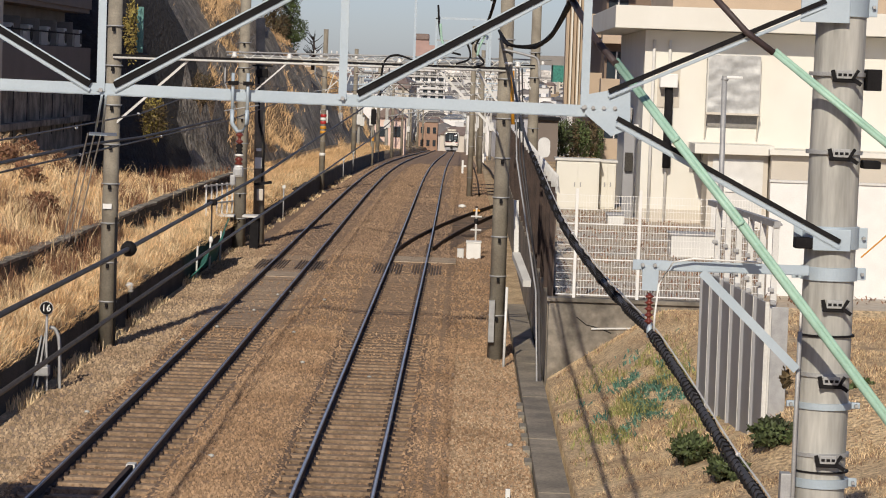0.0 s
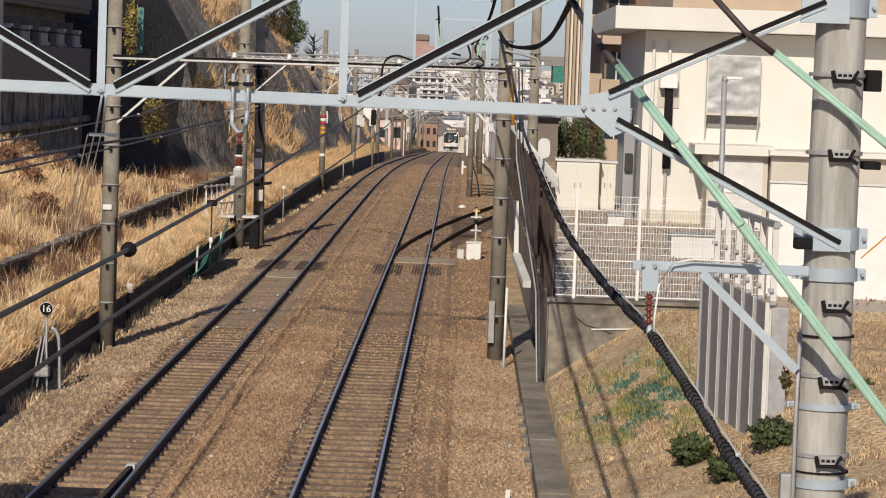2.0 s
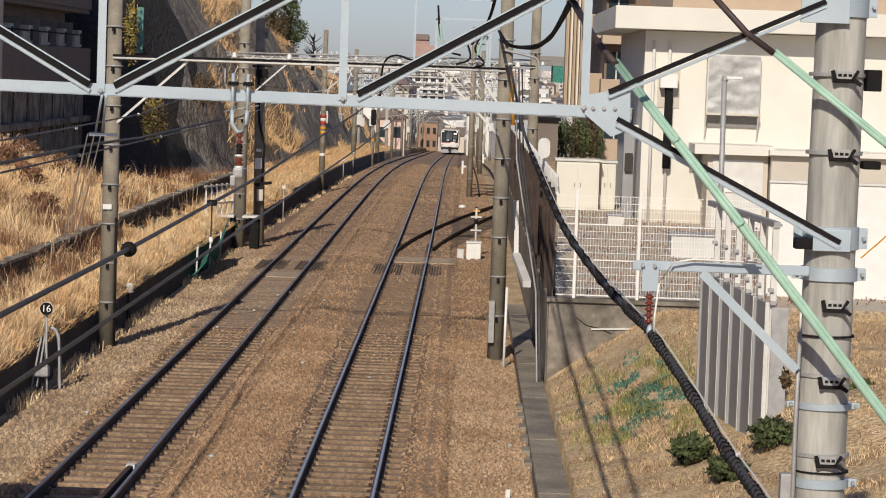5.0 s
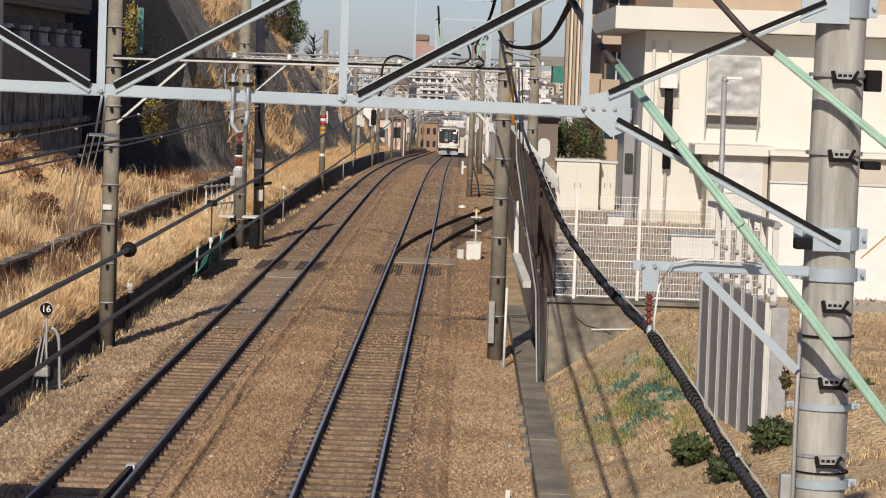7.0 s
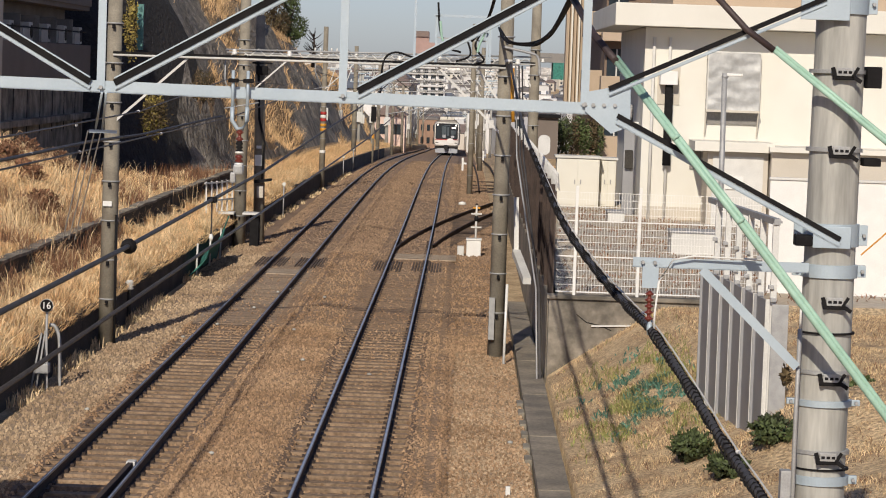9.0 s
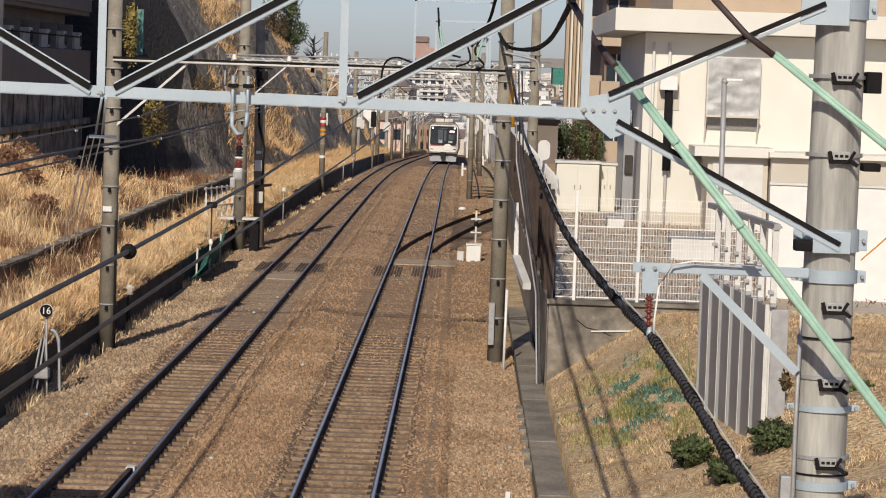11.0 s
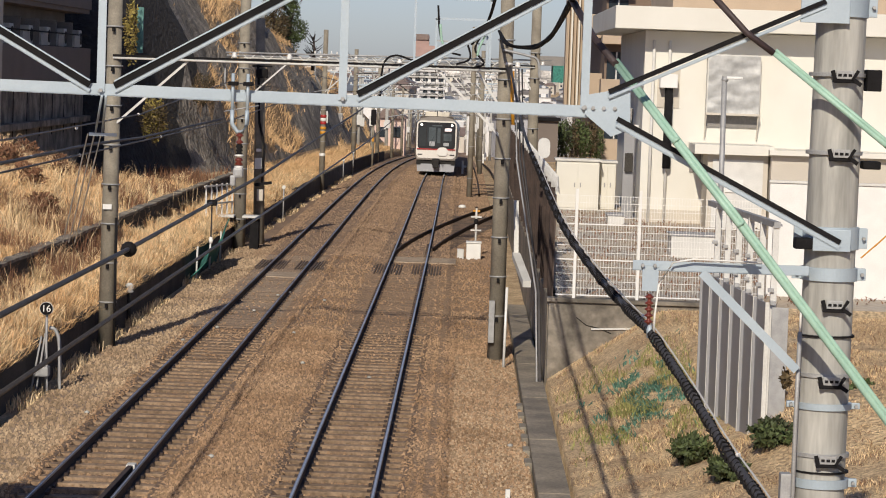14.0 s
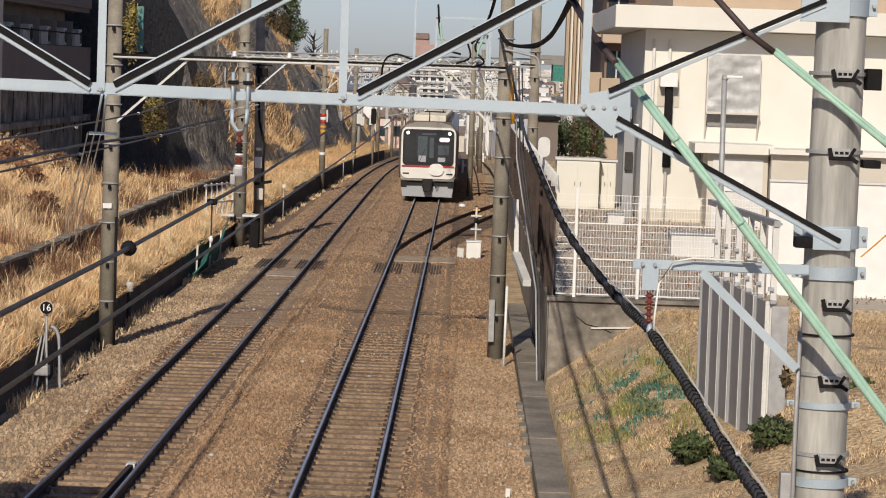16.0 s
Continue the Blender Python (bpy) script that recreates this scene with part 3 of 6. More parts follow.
# ---- near steel gantry ----
def angle_bar(bm, a, b, w, t=0.012, face=(0, -1, 0)):
    """A steel angle: an upright leaf towards the viewer's side and a leaf behind its lower edge."""
    a, b = Vector(a), Vector(b)
    d = (b - a).normalized()
    f = Vector(face)
    s = f.cross(d).normalized()
    if s.z > 0:
        s = -s
    bm_bar(bm, a, b, w, t, f)
    bm_bar(bm, a + s * w / 2 - f * w / 2, b + s * w / 2 - f * w / 2, t, w, f)


G = 20.5
gantry = thing("steel_gantry", "galvanised lattice beam spanning both tracks from a banded pole", "gantry")
bm = bmesh.new()
angle_bar(bm, (-8.0, G, 5.834), (0.9, G, 5.741), 0.083)
part("bottom_chord", bm, M_GALV, gantry)
bm = bmesh.new()
angle_bar(bm, (-8.0, G, 6.72), (2.6, G, 6.72), 0.125)
part("top_chord", bm, M_GALV, gantry)
for k in range(8):
    if -6.3 + k * 1.79 > 1.0:
        break
    x = -6.3 + k * 1.79
    if k == 0:
        continue
    bm = bmesh.new()
    angle_bar(bm, (x, G - 0.015, 5.76), (x, G - 0.015, 6.75), 0.055)
    bm_bar(bm, (x + 0.035, G + 0.05, 5.76), (x + 0.035, G + 0.05, 6.75), 0.01, 0.07)
    v = part("upright", bm, M_GALV, gantry)
    bolt = bm_tube(bmesh.new(), [(x, G - 0.045, 5.77), (x, G - 0.02, 5.77)], 0.016, 6)
    part("bolt", bolt, M_GALVDULL, v)
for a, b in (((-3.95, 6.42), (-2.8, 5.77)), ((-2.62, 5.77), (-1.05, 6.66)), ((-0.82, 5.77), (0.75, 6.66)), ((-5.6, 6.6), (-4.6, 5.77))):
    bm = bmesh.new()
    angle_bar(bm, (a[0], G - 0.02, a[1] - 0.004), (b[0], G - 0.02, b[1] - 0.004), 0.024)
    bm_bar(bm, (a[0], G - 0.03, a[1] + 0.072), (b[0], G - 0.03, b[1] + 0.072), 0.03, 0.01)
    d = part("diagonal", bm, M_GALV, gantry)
    # Black strip in front of the diagonal: shade inside the angle put into colour.
    part("shade_band", bar((a[0], G - 0.03, a[1] + 0.038), (b[0], G - 0.03, b[1] + 0.038), 0.012, 0.048), M_BLACK, d)
bm = bmesh.new()
q = [bm.verts.new((x, G - 0.03, z)) for x, z in ((0.86, 5.86), (1.19, 5.93), (1.20, 5.62), (1.06, 5.56), (0.86, 5.72))]
w = [bm.verts.new((v.co.x, G - 0.018, v.co.z)) for v in q]
bm.faces.new(q)
bm.faces.new(w[::-1])
for i in range(5):
    bm.faces.new((q[i], q[(i + 1) % 5], w[(i + 1) % 5], w[i]))
gp = part("gusset_plate", bm, M_GALV, gantry)
for x in (0.85, 0.92, 1.0, 1.08):
    part("bolt", bm_tube(bmesh.new(), [(x, G - 0.05, 5.765 + (x - 0.85) * 0.02), (x, G - 0.028, 5.765 + (x - 0.85) * 0.02)], 0.015, 6), M_GALVDULL, gp)
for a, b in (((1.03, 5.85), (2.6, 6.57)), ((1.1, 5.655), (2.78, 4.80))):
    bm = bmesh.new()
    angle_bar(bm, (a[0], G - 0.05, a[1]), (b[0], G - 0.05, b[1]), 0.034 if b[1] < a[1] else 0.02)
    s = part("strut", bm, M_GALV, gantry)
    # Same painted shade along the strut, a black strip before its face.
    part("shade_band", bar((a[0], G - 0.06, a[1] + 0.04), (b[0], G - 0.06, b[1] + 0.04), 0.012, 0.036), M_BLACK, s)
# bracket arm with its brace and insulator
arm = bmesh.new()
angle_bar(arm, (1.26, G - 0.03, 4.62), (2.56, G - 0.03, 4.62), 0.07)
arm = part("bracket_arm", arm, M_GALV, gantry)
part("brace", bar((1.77, G - 0.06, 4.58), (2.5, G - 0.06, 3.88), 0.065, 0.012, (0, -1, 0)), M_GALV, arm)
part("hanger_plate", box(1.33, 1.45, G - 0.06, G - 0.045, 4.43, 4.62), M_GALV, arm)
for x in (1.33, 1.42):
    part("bolt", bm_tube(bmesh.new(), [(x, G - 0.09, 4.62), (x, G - 0.05, 4.62)], 0.014, 6), M_GALVDULL, arm)
part("white_lead", tube([(2.2, G - 0.1, 4.67), (1.7, G - 0.1, 4.68), (1.55, G - 0.1, 4.65), (1.45, G - 0.1, 4.48), (1.43, G - 0.1, 4.25), (1.43, G - 0.08, 4.1)], 0.008, 6), M_WHITE, arm)


def insulator(name, base, n, r, gap, material, parent):
    prof = [(r * 0.35, 0)]
    for i in range(n):
        prof += [(r * 0.4, i * gap + gap * 0.2), (r, i * gap + gap * 0.45), (r * 0.85, i * gap + gap * 0.6), (r * 0.4, i * gap + gap * 0.8)]
    prof.append((r * 0.35, n * gap))
    return part(name, lathe(prof, 14, base), material, parent)


insulator("insulator", (1.39, G - 0.05, 4.18), 5, 0.036, 0.046, M_RED, arm)
part("insulator_cap", lathe([(0.02, 0), (0.025, 0.06), (0.012, 0.1)], 10, (1.40, G - 0.05, 4.08)), M_GALV, arm)
# suspension set over the near track
for x in (-1.74, -1.63):
    part("hook_bolt", tube([(x, G - 0.06, 5.93), (x, G - 0.06, 5.62)], 0.013, 8), M_GALV, gantry)
    part("clamp", box(x - 0.035, x + 0.035, G - 0.09, G + 0.03, 5.84, 5.87, 0.005), M_BLACK, gantry)
part("shackle", tube([(-1.74, G - 0.06, 5.66), (-1.74, G - 0.06, 5.56), (-1.70, G - 0.06, 5.5), (-1.66, G - 0.06, 5.5), (-1.63, G - 0.06, 5.56), (-1.63, G - 0.06, 5.66)], 0.016, 8), M_GALV, gantry)
sus = insulator("insulator", (-1.68, G - 0.06, 5.40), 2, 0.03, 0.05, M_RED, gantry)
part("insulator_core", lathe([(0.016, 0), (0.028, 0.01), (0.016, 0.02), (0.028, 0.035), (0.016, 0.045), (0.028, 0.06), (0.016, 0.08)], 12, (-1.68, G - 0.06, 5.33)), M_BLACK, sus)
part("insulator_rib", lathe([(0.016, 0), (0.034, 0.012), (0.016, 0.03), (0.034, 0.042), (0.016, 0.06)], 12, (-1.68, G - 0.06, 5.25)), M_RED, sus)
part("insulator_skirt", lathe([(0.016, 0), (0.033, 0.006), (0.033, 0.014), (0.016, 0.02)], 12, (-1.68, G - 0.06, 5.315)), M_PORCELAIN, sus)
part("insulator_skirt", lathe([(0.016, 0), (0.033, 0.006), (0.033, 0.014), (0.016, 0.02)], 12, (-1.68, G - 0.06, 5.23)), M_PORCELAIN, sus)
part("wire_clamp", box(-1.72, -1.645, G - 0.1, G - 0.02, 5.16, 5.24, 0.02), M_GALVDULL, gantry)
part("wire_clamp", box(-1.74, -1.70, G - 0.1, G - 0.04, 5.10, 5.18, 0.012), M_GALVDULL, gantry)
part("stay_rod", tube([(-2.71, G - 0.03, 5.73), (-2.82, G + 0.5, 5.45)], 0.009, 6), M_GALV, gantry)
part("stay_rod", tube([(-2.68, G - 0.03, 5.73), (-2.77, G + 0.5, 5.45)], 0.009, 6), M_GALV, gantry)
part("spreader", bar((-2.87, G + 0.5, 5.43), (-2.66, G + 0.5, 5.43), 0.02, 0.024), M_GALV, gantry)
for x in (-2.88, -2.83, -2.78):
    part("stay_wire", tube([(x, G + 0.5, 5.43), (x - 0.5, G + 2.8, 4.45)], 0.0055, 5), M_WHITEOLD, gantry)

post = thing("gantry_pole", "round pale concrete pole with steel bands and number plates", "pole")
part("shaft", tube([(2.82, G + 0.2, -1.0), (2.73, G + 0.2, 3.0), (2.75, G + 0.2, 6.2), (2.77, G + 0.2, 9.5)], 0.205, 24, 0.18), M_POLEPALE, post)
for z, h, ear in ((6.58, 0.16, 1), (4.86, 0.17, 1), (4.59, 0.10, 1), (3.6, 0.05, 1), (3.02, 0.07, 1), (2.6, 0.06, 1)):
    b = part("band", lathe([(0.205, 0), (0.213, 0.002), (0.213, h - 0.002), (0.205, h)], 48, (2.74, G + 0.2, z - h / 2), False), M_GALV, post)
    for sx in (-1, 1):
        part("lug", box(2.74 + sx * 0.24 - 0.035, 2.74 + sx * 0.24 + 0.035, G + 0.18, G + 0.22, z - h * 0.45, z + h * 0.45, 0.004), M_GALV, b)
        part("bolt", bm_tube(bmesh.new(), [(2.74 + sx * 0.245, G + 0.14, z), (2.74 + sx * 0.245, G + 0.18, z)], 0.014, 6), M_GALVDULL, b)
for z, h in ((4.12, 0.016), (3.1, 0.014), (6.06, 0.03), (5.48, 0.03), (3.82, 0.03), (3.22, 0.03)):
    part("strap", lathe([(0.204, 0), (0.211, 0.001), (0.211, h - 0.001), (0.204, h)], 48, (2.74, G + 0.2, z), False), M_BLACK if h < 0.02 else M_GALVDULL, post)
for z in (6.06, 5.48, 4.36, 3.79, 3.2):
    pl = part("step_plate", box(2.675, 2.85, G - 0.045, G - 0.02, z - 0.045, z - 0.015, 0.008), M_BLACK, post, "black cast clip on a steel strap")
    part("plate", box(2.70, 2.825, G - 0.055, G - 0.035, z - 0.016, z + 0.045, 0.004), M_GALVDULL, pl, "dull steel ladder plate")
    for k in range(3):
        part("plate_slot", box(2.712 + k * 0.038, 2.738 + k * 0.038, G - 0.059, G - 0.054, z + 0.002, z + 0.022), M_BLACK, pl)
    part("clip_wedge", bar((2.672, G - 0.05, z + 0.045), (2.695, G - 0.05, z - 0.04), 0.03, 0.02, (0, -1, 0)), M_BLACK, pl)
    part("clip_wedge", bar((2.862, G - 0.05, z + 0.048), (2.82, G - 0.05, z - 0.02), 0.022, 0.02, (0, -1, 0)), M_BLACK, pl)
    part("clip_wedge", bar((2.83, G - 0.05, z - 0.022), (2.885, G - 0.05, z - 0.058), 0.03, 0.02, (0, -1, 0)), M_BLACK, pl)
part("bracket_plate", box(2.42, 2.78, G - 0.05, G - 0.03, 6.45, 6.64, 0.004), M_GALV, post)
part("bracket_plate", box(2.58, 2.86, G - 0.045, G - 0.02, 4.77, 4.93, 0.004), M_GALV, post)
part("bracket_shoe", box(2.45, 2.58, G - 0.06, G + 0.1, 4.78, 4.86, 0.01), M_BLACK, post)
part("side_bracket", box(2.95, 3.06, G + 0.1, G + 0.3, 5.96, 6.12, 0.01), M_BLACK, post)
part("side_bracket", box(2.95, 3.08, G + 0.1, G + 0.3, 5.38, 5.44, 0.01), M_BLACK, post)
part("conduit", tube([(2.52, G, 4.16), (2.515, G, 3.5), (2.52, G, 1.0)], 0.017, 8), M_GALVDULL, post)
part("conduit_cap", tube([(2.52, G, 4.4), (2.52, G, 4.16)], 0.01, 6), M_PORCELAIN, post)
part("cable_saddle", box(2.42, 2.50, G - 0.03, G + 0.1, 2.82, 3.1, 0.01), M_GALVDULL, post)
part("yellow_lead", tube([(2.96, G + 0.1, 4.72), (3.1, G + 0.1, 4.85), (3.35, G + 0.1, 5.1)], 0.006, 5), M_ORANGE, post)
# Out-of-view pole; its box is added to throw the shadow on near ballast.
post2 = thing("gantry_pole", "unseen round concrete pole with an added box to cast shadow", "pole")
part("shaft", tube([(-8.7, G + 0.2, -0.6), (-8.7, G + 0.2, 11.4)], 0.2, 20, 0.17), M_POLEPALE, post2)
part("shadow_box", box(-10.2, -8.0, G - 0.3, G + 0.6, 9.9, 11.6, 0.05), M_GALVDULL, post2)


# ---- wires and cables ----
def wire(name, pts, r, material, label, sides=6, category="cable"):
    return solid(name, tube(pts, r, sides), material, label, category)


def smooth(pts, n=6):
    """Catmull-Rom through points."""
    p = [Vector(q) for q in pts]
    p = [p[0] * 2 - p[1]] + p + [p[-1] * 2 - p[-2]]
    out = []
    for i in range(1, len(p) - 2):
        for k in range(n):
            t = k / n
            a, b, c, d = p[i - 1], p[i], p[i + 1], p[i + 2]
            out.append(0.5 * ((2 * b) + (c - a) * t + (2 * a - 5 * b + 4 * c - d) * t * t + (3 * b - a - 3 * c + d) * t ** 3))
    return out + [p[-2]]


FAR = [59.7, 80, 93.7, 120, 145, 170, 190, 215, 240, 270, 300, 340, 370]
wire("contact_wire", [(-1.5, 2, 4.9), (-1.5, 20.5, 4.89), (-1.5, 42, 4.9), (-1.6, 59.7, 4.92)] + [(rail_x(y), y, rail_z(y) + 5.0) for y in FAR[1:]], 0.0095, M_WIRE, "dark contact wire over the track", category="wire")
wire("messenger_wire", [(-1.5, 2, 5.16), (-1.5, 12.4, 5.155), (-1.5, 20.5, 5.19), (-1.55, 40, 5.4), (-1.6, 59.7, 5.75)] + [(rail_x(y), y, rail_z(y) + (5.75 if i % 2 else 5.35)) for i, y in enumerate(FAR[1:])], 0.0105, M_CABLE, "thick dark messenger wire over the track", category="wire")
wire("contact_wire", [(-5.2, 10, 4.66), (-5.2, 35, 4.7), (-5.2, 59.7, 4.75)] + [(rail_x(y) - TRACK_GAP, y, rail_z(y) + 5.0) for y in FAR[1:]], 0.013, M_WIRE, "dark contact wire over the far track", category="wire")
wire("messenger_wire", [(-5.2, 10, 5.0), (-5.2, 32, 5.06), (-5.2, 44, 5.15), (-5.2, 59.7, 5.6)] + [(rail_x(y) - TRACK_GAP, y, rail_z(y) + (5.75 if i % 2 else 5.35)) for i, y in enumerate(FAR[1:])], 0.012, M_WIRE, "dark messenger wire over the far track", category="wire")
wire("feeder_wire", [(-5.2, 10, 4.75), (-5.2, 31, 4.8), (-5.2, 38, 4.82), (-5.3, 45, 4.75), (-5.3, 59.7, 4.8)], 0.022, M_CABLE, "sagging sleeved feeder over the far track", category="wire")
bead = thing("wire_insulator", "black ball insulator threaded on the messenger wire", "insulator")
part("ball", lathe([(0.012, 0.0), (0.03, 0.012), (0.038, 0.032), (0.03, 0.055), (0.012, 0.068)], 12, (-1.5, 12.38, 5.12)), M_BLACK, bead)
drop = thing("dropper_wire", "thin ring-ended dropper with white ends under the messenger", "wire")
part("dropper", tube([(-1.5, 16.4, 5.17), (-1.5, 16.4, 4.93)], 0.005, 5), M_WIRE, drop)
part("sleeve", box(-1.53, -1.47, 16.37, 16.43, 5.155, 5.19, 0.01), M_BLACK, drop)
part("white_end", lathe([(0.008, 0), (0.014, 0.02), (0.008, 0.04)], 8, (-1.5, 16.4, 4.93)), M_PORCELAIN, drop)

heavy = smooth([(0.87, 59.5, 6.15), (0.99, 50, 5.05), (1.05, 38, 4.57), (1.09, 30, 4.35), (1.24, 25, 4.19), (1.33, 22, 4.16), (1.41, 20.5, 4.12), (1.53, 18.5, 3.95), (1.62, 16.5, 3.79), (1.67, 15, 3.73), (1.75, 12, 3.6)])
hc = thing("heavy_cable", "thick black bundled cable wrapped with spiral binding", "cable")
part("core", tube(heavy, 0.026, 10), M_CABLE, hc)
spiral = []
near = [p for p in heavy if p.y < 44]
for a, b in zip(near, near[1:]):
    n = max(2, int((b - a).length / 0.024))
    for k in range(n):
        ph = (len(spiral)) * 1.3
        spiral.append(a.lerp(b, k / n) + Vector((math.cos(ph) * (0.036 + 0.006 * math.sin(ph * 0.13)), 0, math.sin(ph) * (0.036 + 0.008 * math.sin(ph * 0.07)) - 0.006)))
part("spiral_binding", tube(spiral, 0.0072, 4), M_BLACK, hc)
part("carrier_wire", tube([p + Vector((0.03, 0, 0.035)) for p in near], 0.006, 5), M_WHITEOLD, hc)
for i in (10, 24, 40):
    p = near[min(i, len(near) - 1)]
    part("tie", lathe([(0.012, -0.012), (0.018, 0), (0.012, 0.012)], 6, p + Vector((0.03, -0.02, 0.03))), M_PORCELAIN, hc)


def sleeved(pts_dark, pts_green, r, label):
    t = thing("sleeved_cable", label, "cable", "green sleeved cables")
    part("dark_sleeve", tube(pts_dark, r * 1.05, 10), M_DKBROWN, t, "dark brown heat-shrunk sleeve")
    part("green_cover", tube(pts_green, r * 0.75, 12, r * 1.05), M_GREEN, t, "pale green split plastic cover")
    part("cover_lip", tube([p + Vector((r * 0.95, 0, r * 0.7)) for p in map(Vector, pts_green)], r * 0.62, 10, r * 0.75), M_GREEN, t)
    for k in (1, 2):
        a, b = Vector(pts_green[k]), Vector(pts_green[min(k + 1, len(pts_green) - 1)])
        if k == len(pts_green) - 1:
            continue
        c = a + Vector((r * 0.35, 0, r * 0.25))
        d = (b - a).normalized() * 0.012
        part("tie", bm_tube(bmesh.new(), [c - d, c + d], r * 1.3, 12), M_GREEN, t)


sleeved([(0.79, 22.5, 6.64), (0.95, 21.5, 6.3), (1.1, 21.0, 6.1)], [(1.09, 21.05, 6.11), (1.52, 20.3, 5.543), (1.99, 20.05, 4.965), (3.106, 20.0, 3.588), (4.4, 20.0, 1.867)], 0.027, "thick cable in pale green split covers, dark at its upper end")
sleeved([(1.768, 20.4, 6.617), (2.02, 20.4, 6.36), (2.226, 20.4, 6.215)], [(2.217, 20.4, 6.222), (3.078, 20.4, 5.571), (3.958, 20.4, 4.796)], 0.0235, "cable in pale green split covers, brown at its upper end")
wire("hanging_cable", smooth([(0.6, 59.7, 6.9), (0.67, 52, 6.55), (0.98, 45, 6.42), (0.98, 36, 6.44), (0.92, 30, 6.50), (0.80, 22, 6.62)]), 0.03, M_BLACK, "black cable hanging in a loop from the mast")
wire("hanging_cable", smooth([(0.40, 40, 7.4), (0.33, 48, 7.0), (0.2, 54, 6.75), (0.03, 59.5, 6.6)]), 0.028, M_BLACK, "black cable dropping to the beam")
wire("hanging_cable", smooth([(0.62, 59.7, 6.9), (0.72, 50, 6.52), (1.0, 42, 6.45), (0.94, 30, 6.53), (0.82, 22, 6.65)]), 0.016, M_BLACK, "thin black cable hanging in a loop from the mast")


# ---- line-side gantries ----
def line_gantry(y, xl, xr, rl, rr, zl, zr, zb, label, rich=False):
    """Two concrete poles with a tube beam, braces and pin insulators; built at its place."""
    g = thing("line_gantry", label, "gantry", "gantries along the line")
    gz = rail_z(y) - 0.25
    for x, r, zt, lean in ((xl, rl, zl, 0.0), (xr, rr, zr, 0.0)):
        pole = part("pole", tube([(x, y, gz - 0.1), (x + lean, y, zt)], r, 18, r * 0.8), M_POLE, g)
        for k in range(8 if rich else 4):
            z = gz + 1.0 + k * (0.85 if rich else 1.6)
            if z < zt - 0.2:
                part("band", lathe([(r * 0.95, 0), (r * 1.04, 0.002), (r * 1.04, 0.03), (r * 0.95, 0.032)], 14, (x, y, z)), M_GALVDULL, pole)
                if rich:
                    part("step_bolt", box(x - 0.03, x + 0.03, y - r - 0.07, y - r + 0.04, z - 0.1, z - 0.01, 0.01), M_BLACK, pole)
    part("beam", tube([(xl, y - rl, zb + 0.02), (xr, y - rr, zb + 0.02)], 0.026, 8), M_WHITEOLD, g)
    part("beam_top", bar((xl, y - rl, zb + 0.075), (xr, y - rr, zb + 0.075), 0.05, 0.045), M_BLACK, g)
    part("upper_tube", tube([(xl + 2.4, y, zb + 0.22), (xr + 0.55, y, zb + 0.28)], 0.02, 6), M_GALVDULL, g)
    part("upper_tube", tube([(xl + 2.4, y + 0.3, zb + 0.16), (xr, y + 0.3, zb + 0.14)], 0.025, 6), M_GALVDULL, g)
    for a, b in (((xl + 1.6, zb), (xl + 0.05, zb - 1.42)), ((xr - 1.45, zb), (xr - 0.05, zb - 1.4)), ((xr - 0.6, zb), (xr - 0.02, zb - 0.85))):
        part("brace", bar((a[0], y - 0.1, a[1]), (b[0], y - 0.1, b[1]), 0.05, 0.05), M_WHITEOLD, g)
    bm = bmesh.new()
    k = xl + 2.5
    while k < xr - 0.3:
        bm_bar(bm, (k, y + 0.05, zb + 0.08), (k + 0.2, y + 0.05, zb + 0.25), 0.018, 0.018)
        bm_bar(bm, (k + 0.2, y + 0.05, zb + 0.25), (k + 0.4, y + 0.05, zb + 0.08), 0.018, 0.018)
        k += 0.4
    part("lattice", bm, M_WHITEOLD, g)
    for x in (xl + 2.6, xl + 3.78, xl + 6.15, xl + 6.6, xr + 0.26):
        part("pin_insulator", lathe([(0.03, 0), (0.06, 0.02), (0.06, 0.05), (0.04, 0.07), (0.055, 0.09), (0.03, 0.13)], 10, (x, y - 0.1, zb + 0.1)), M_PORCELAIN, g)
    for x in (xr - 2.5, xl + 2.4):
        part("hanger", tube([(x, y, zb), (x, y, zb - 0.45), (x + 0.25, y, zb - 1.0)], 0.018, 6), M_GALVDULL, g)
        part("steady_arm", tube([(x + 0.75, y, zb - 0.9), (x, y, zb - 1.05)], 0.016, 6), M_GALVDULL, g)
    return g


g60 = line_gantry(59.7, -7.66, 0.77, 0.19, 0.18, 7.35, 9.2, 6.02, "grey concrete poles joined by a tube beam over the tracks", True)
# frames, pipes and loops on the beam and at the mast
for x0, x1, zt in ((-0.74, 0.36, 7.12), (-1.2, 0.42, 7.55)):
    for x in (x0, x1):
        part("frame_post", bar((x, 59.6, 6.05), (x, 59.6, zt), 0.05, 0.05, (0, -1, 0)), M_GALV, g60)
    part("frame_rail", bar((x0 - 0.05, 59.6, zt), (x1 + 0.05, 59.6, zt), 0.05, 0.05), M_GALV, g60)
part("frame_rail", bar((-0.74, 59.6, 6.65), (0.36, 59.6, 6.6), 0.03, 0.03), M_GALVDULL, g60)
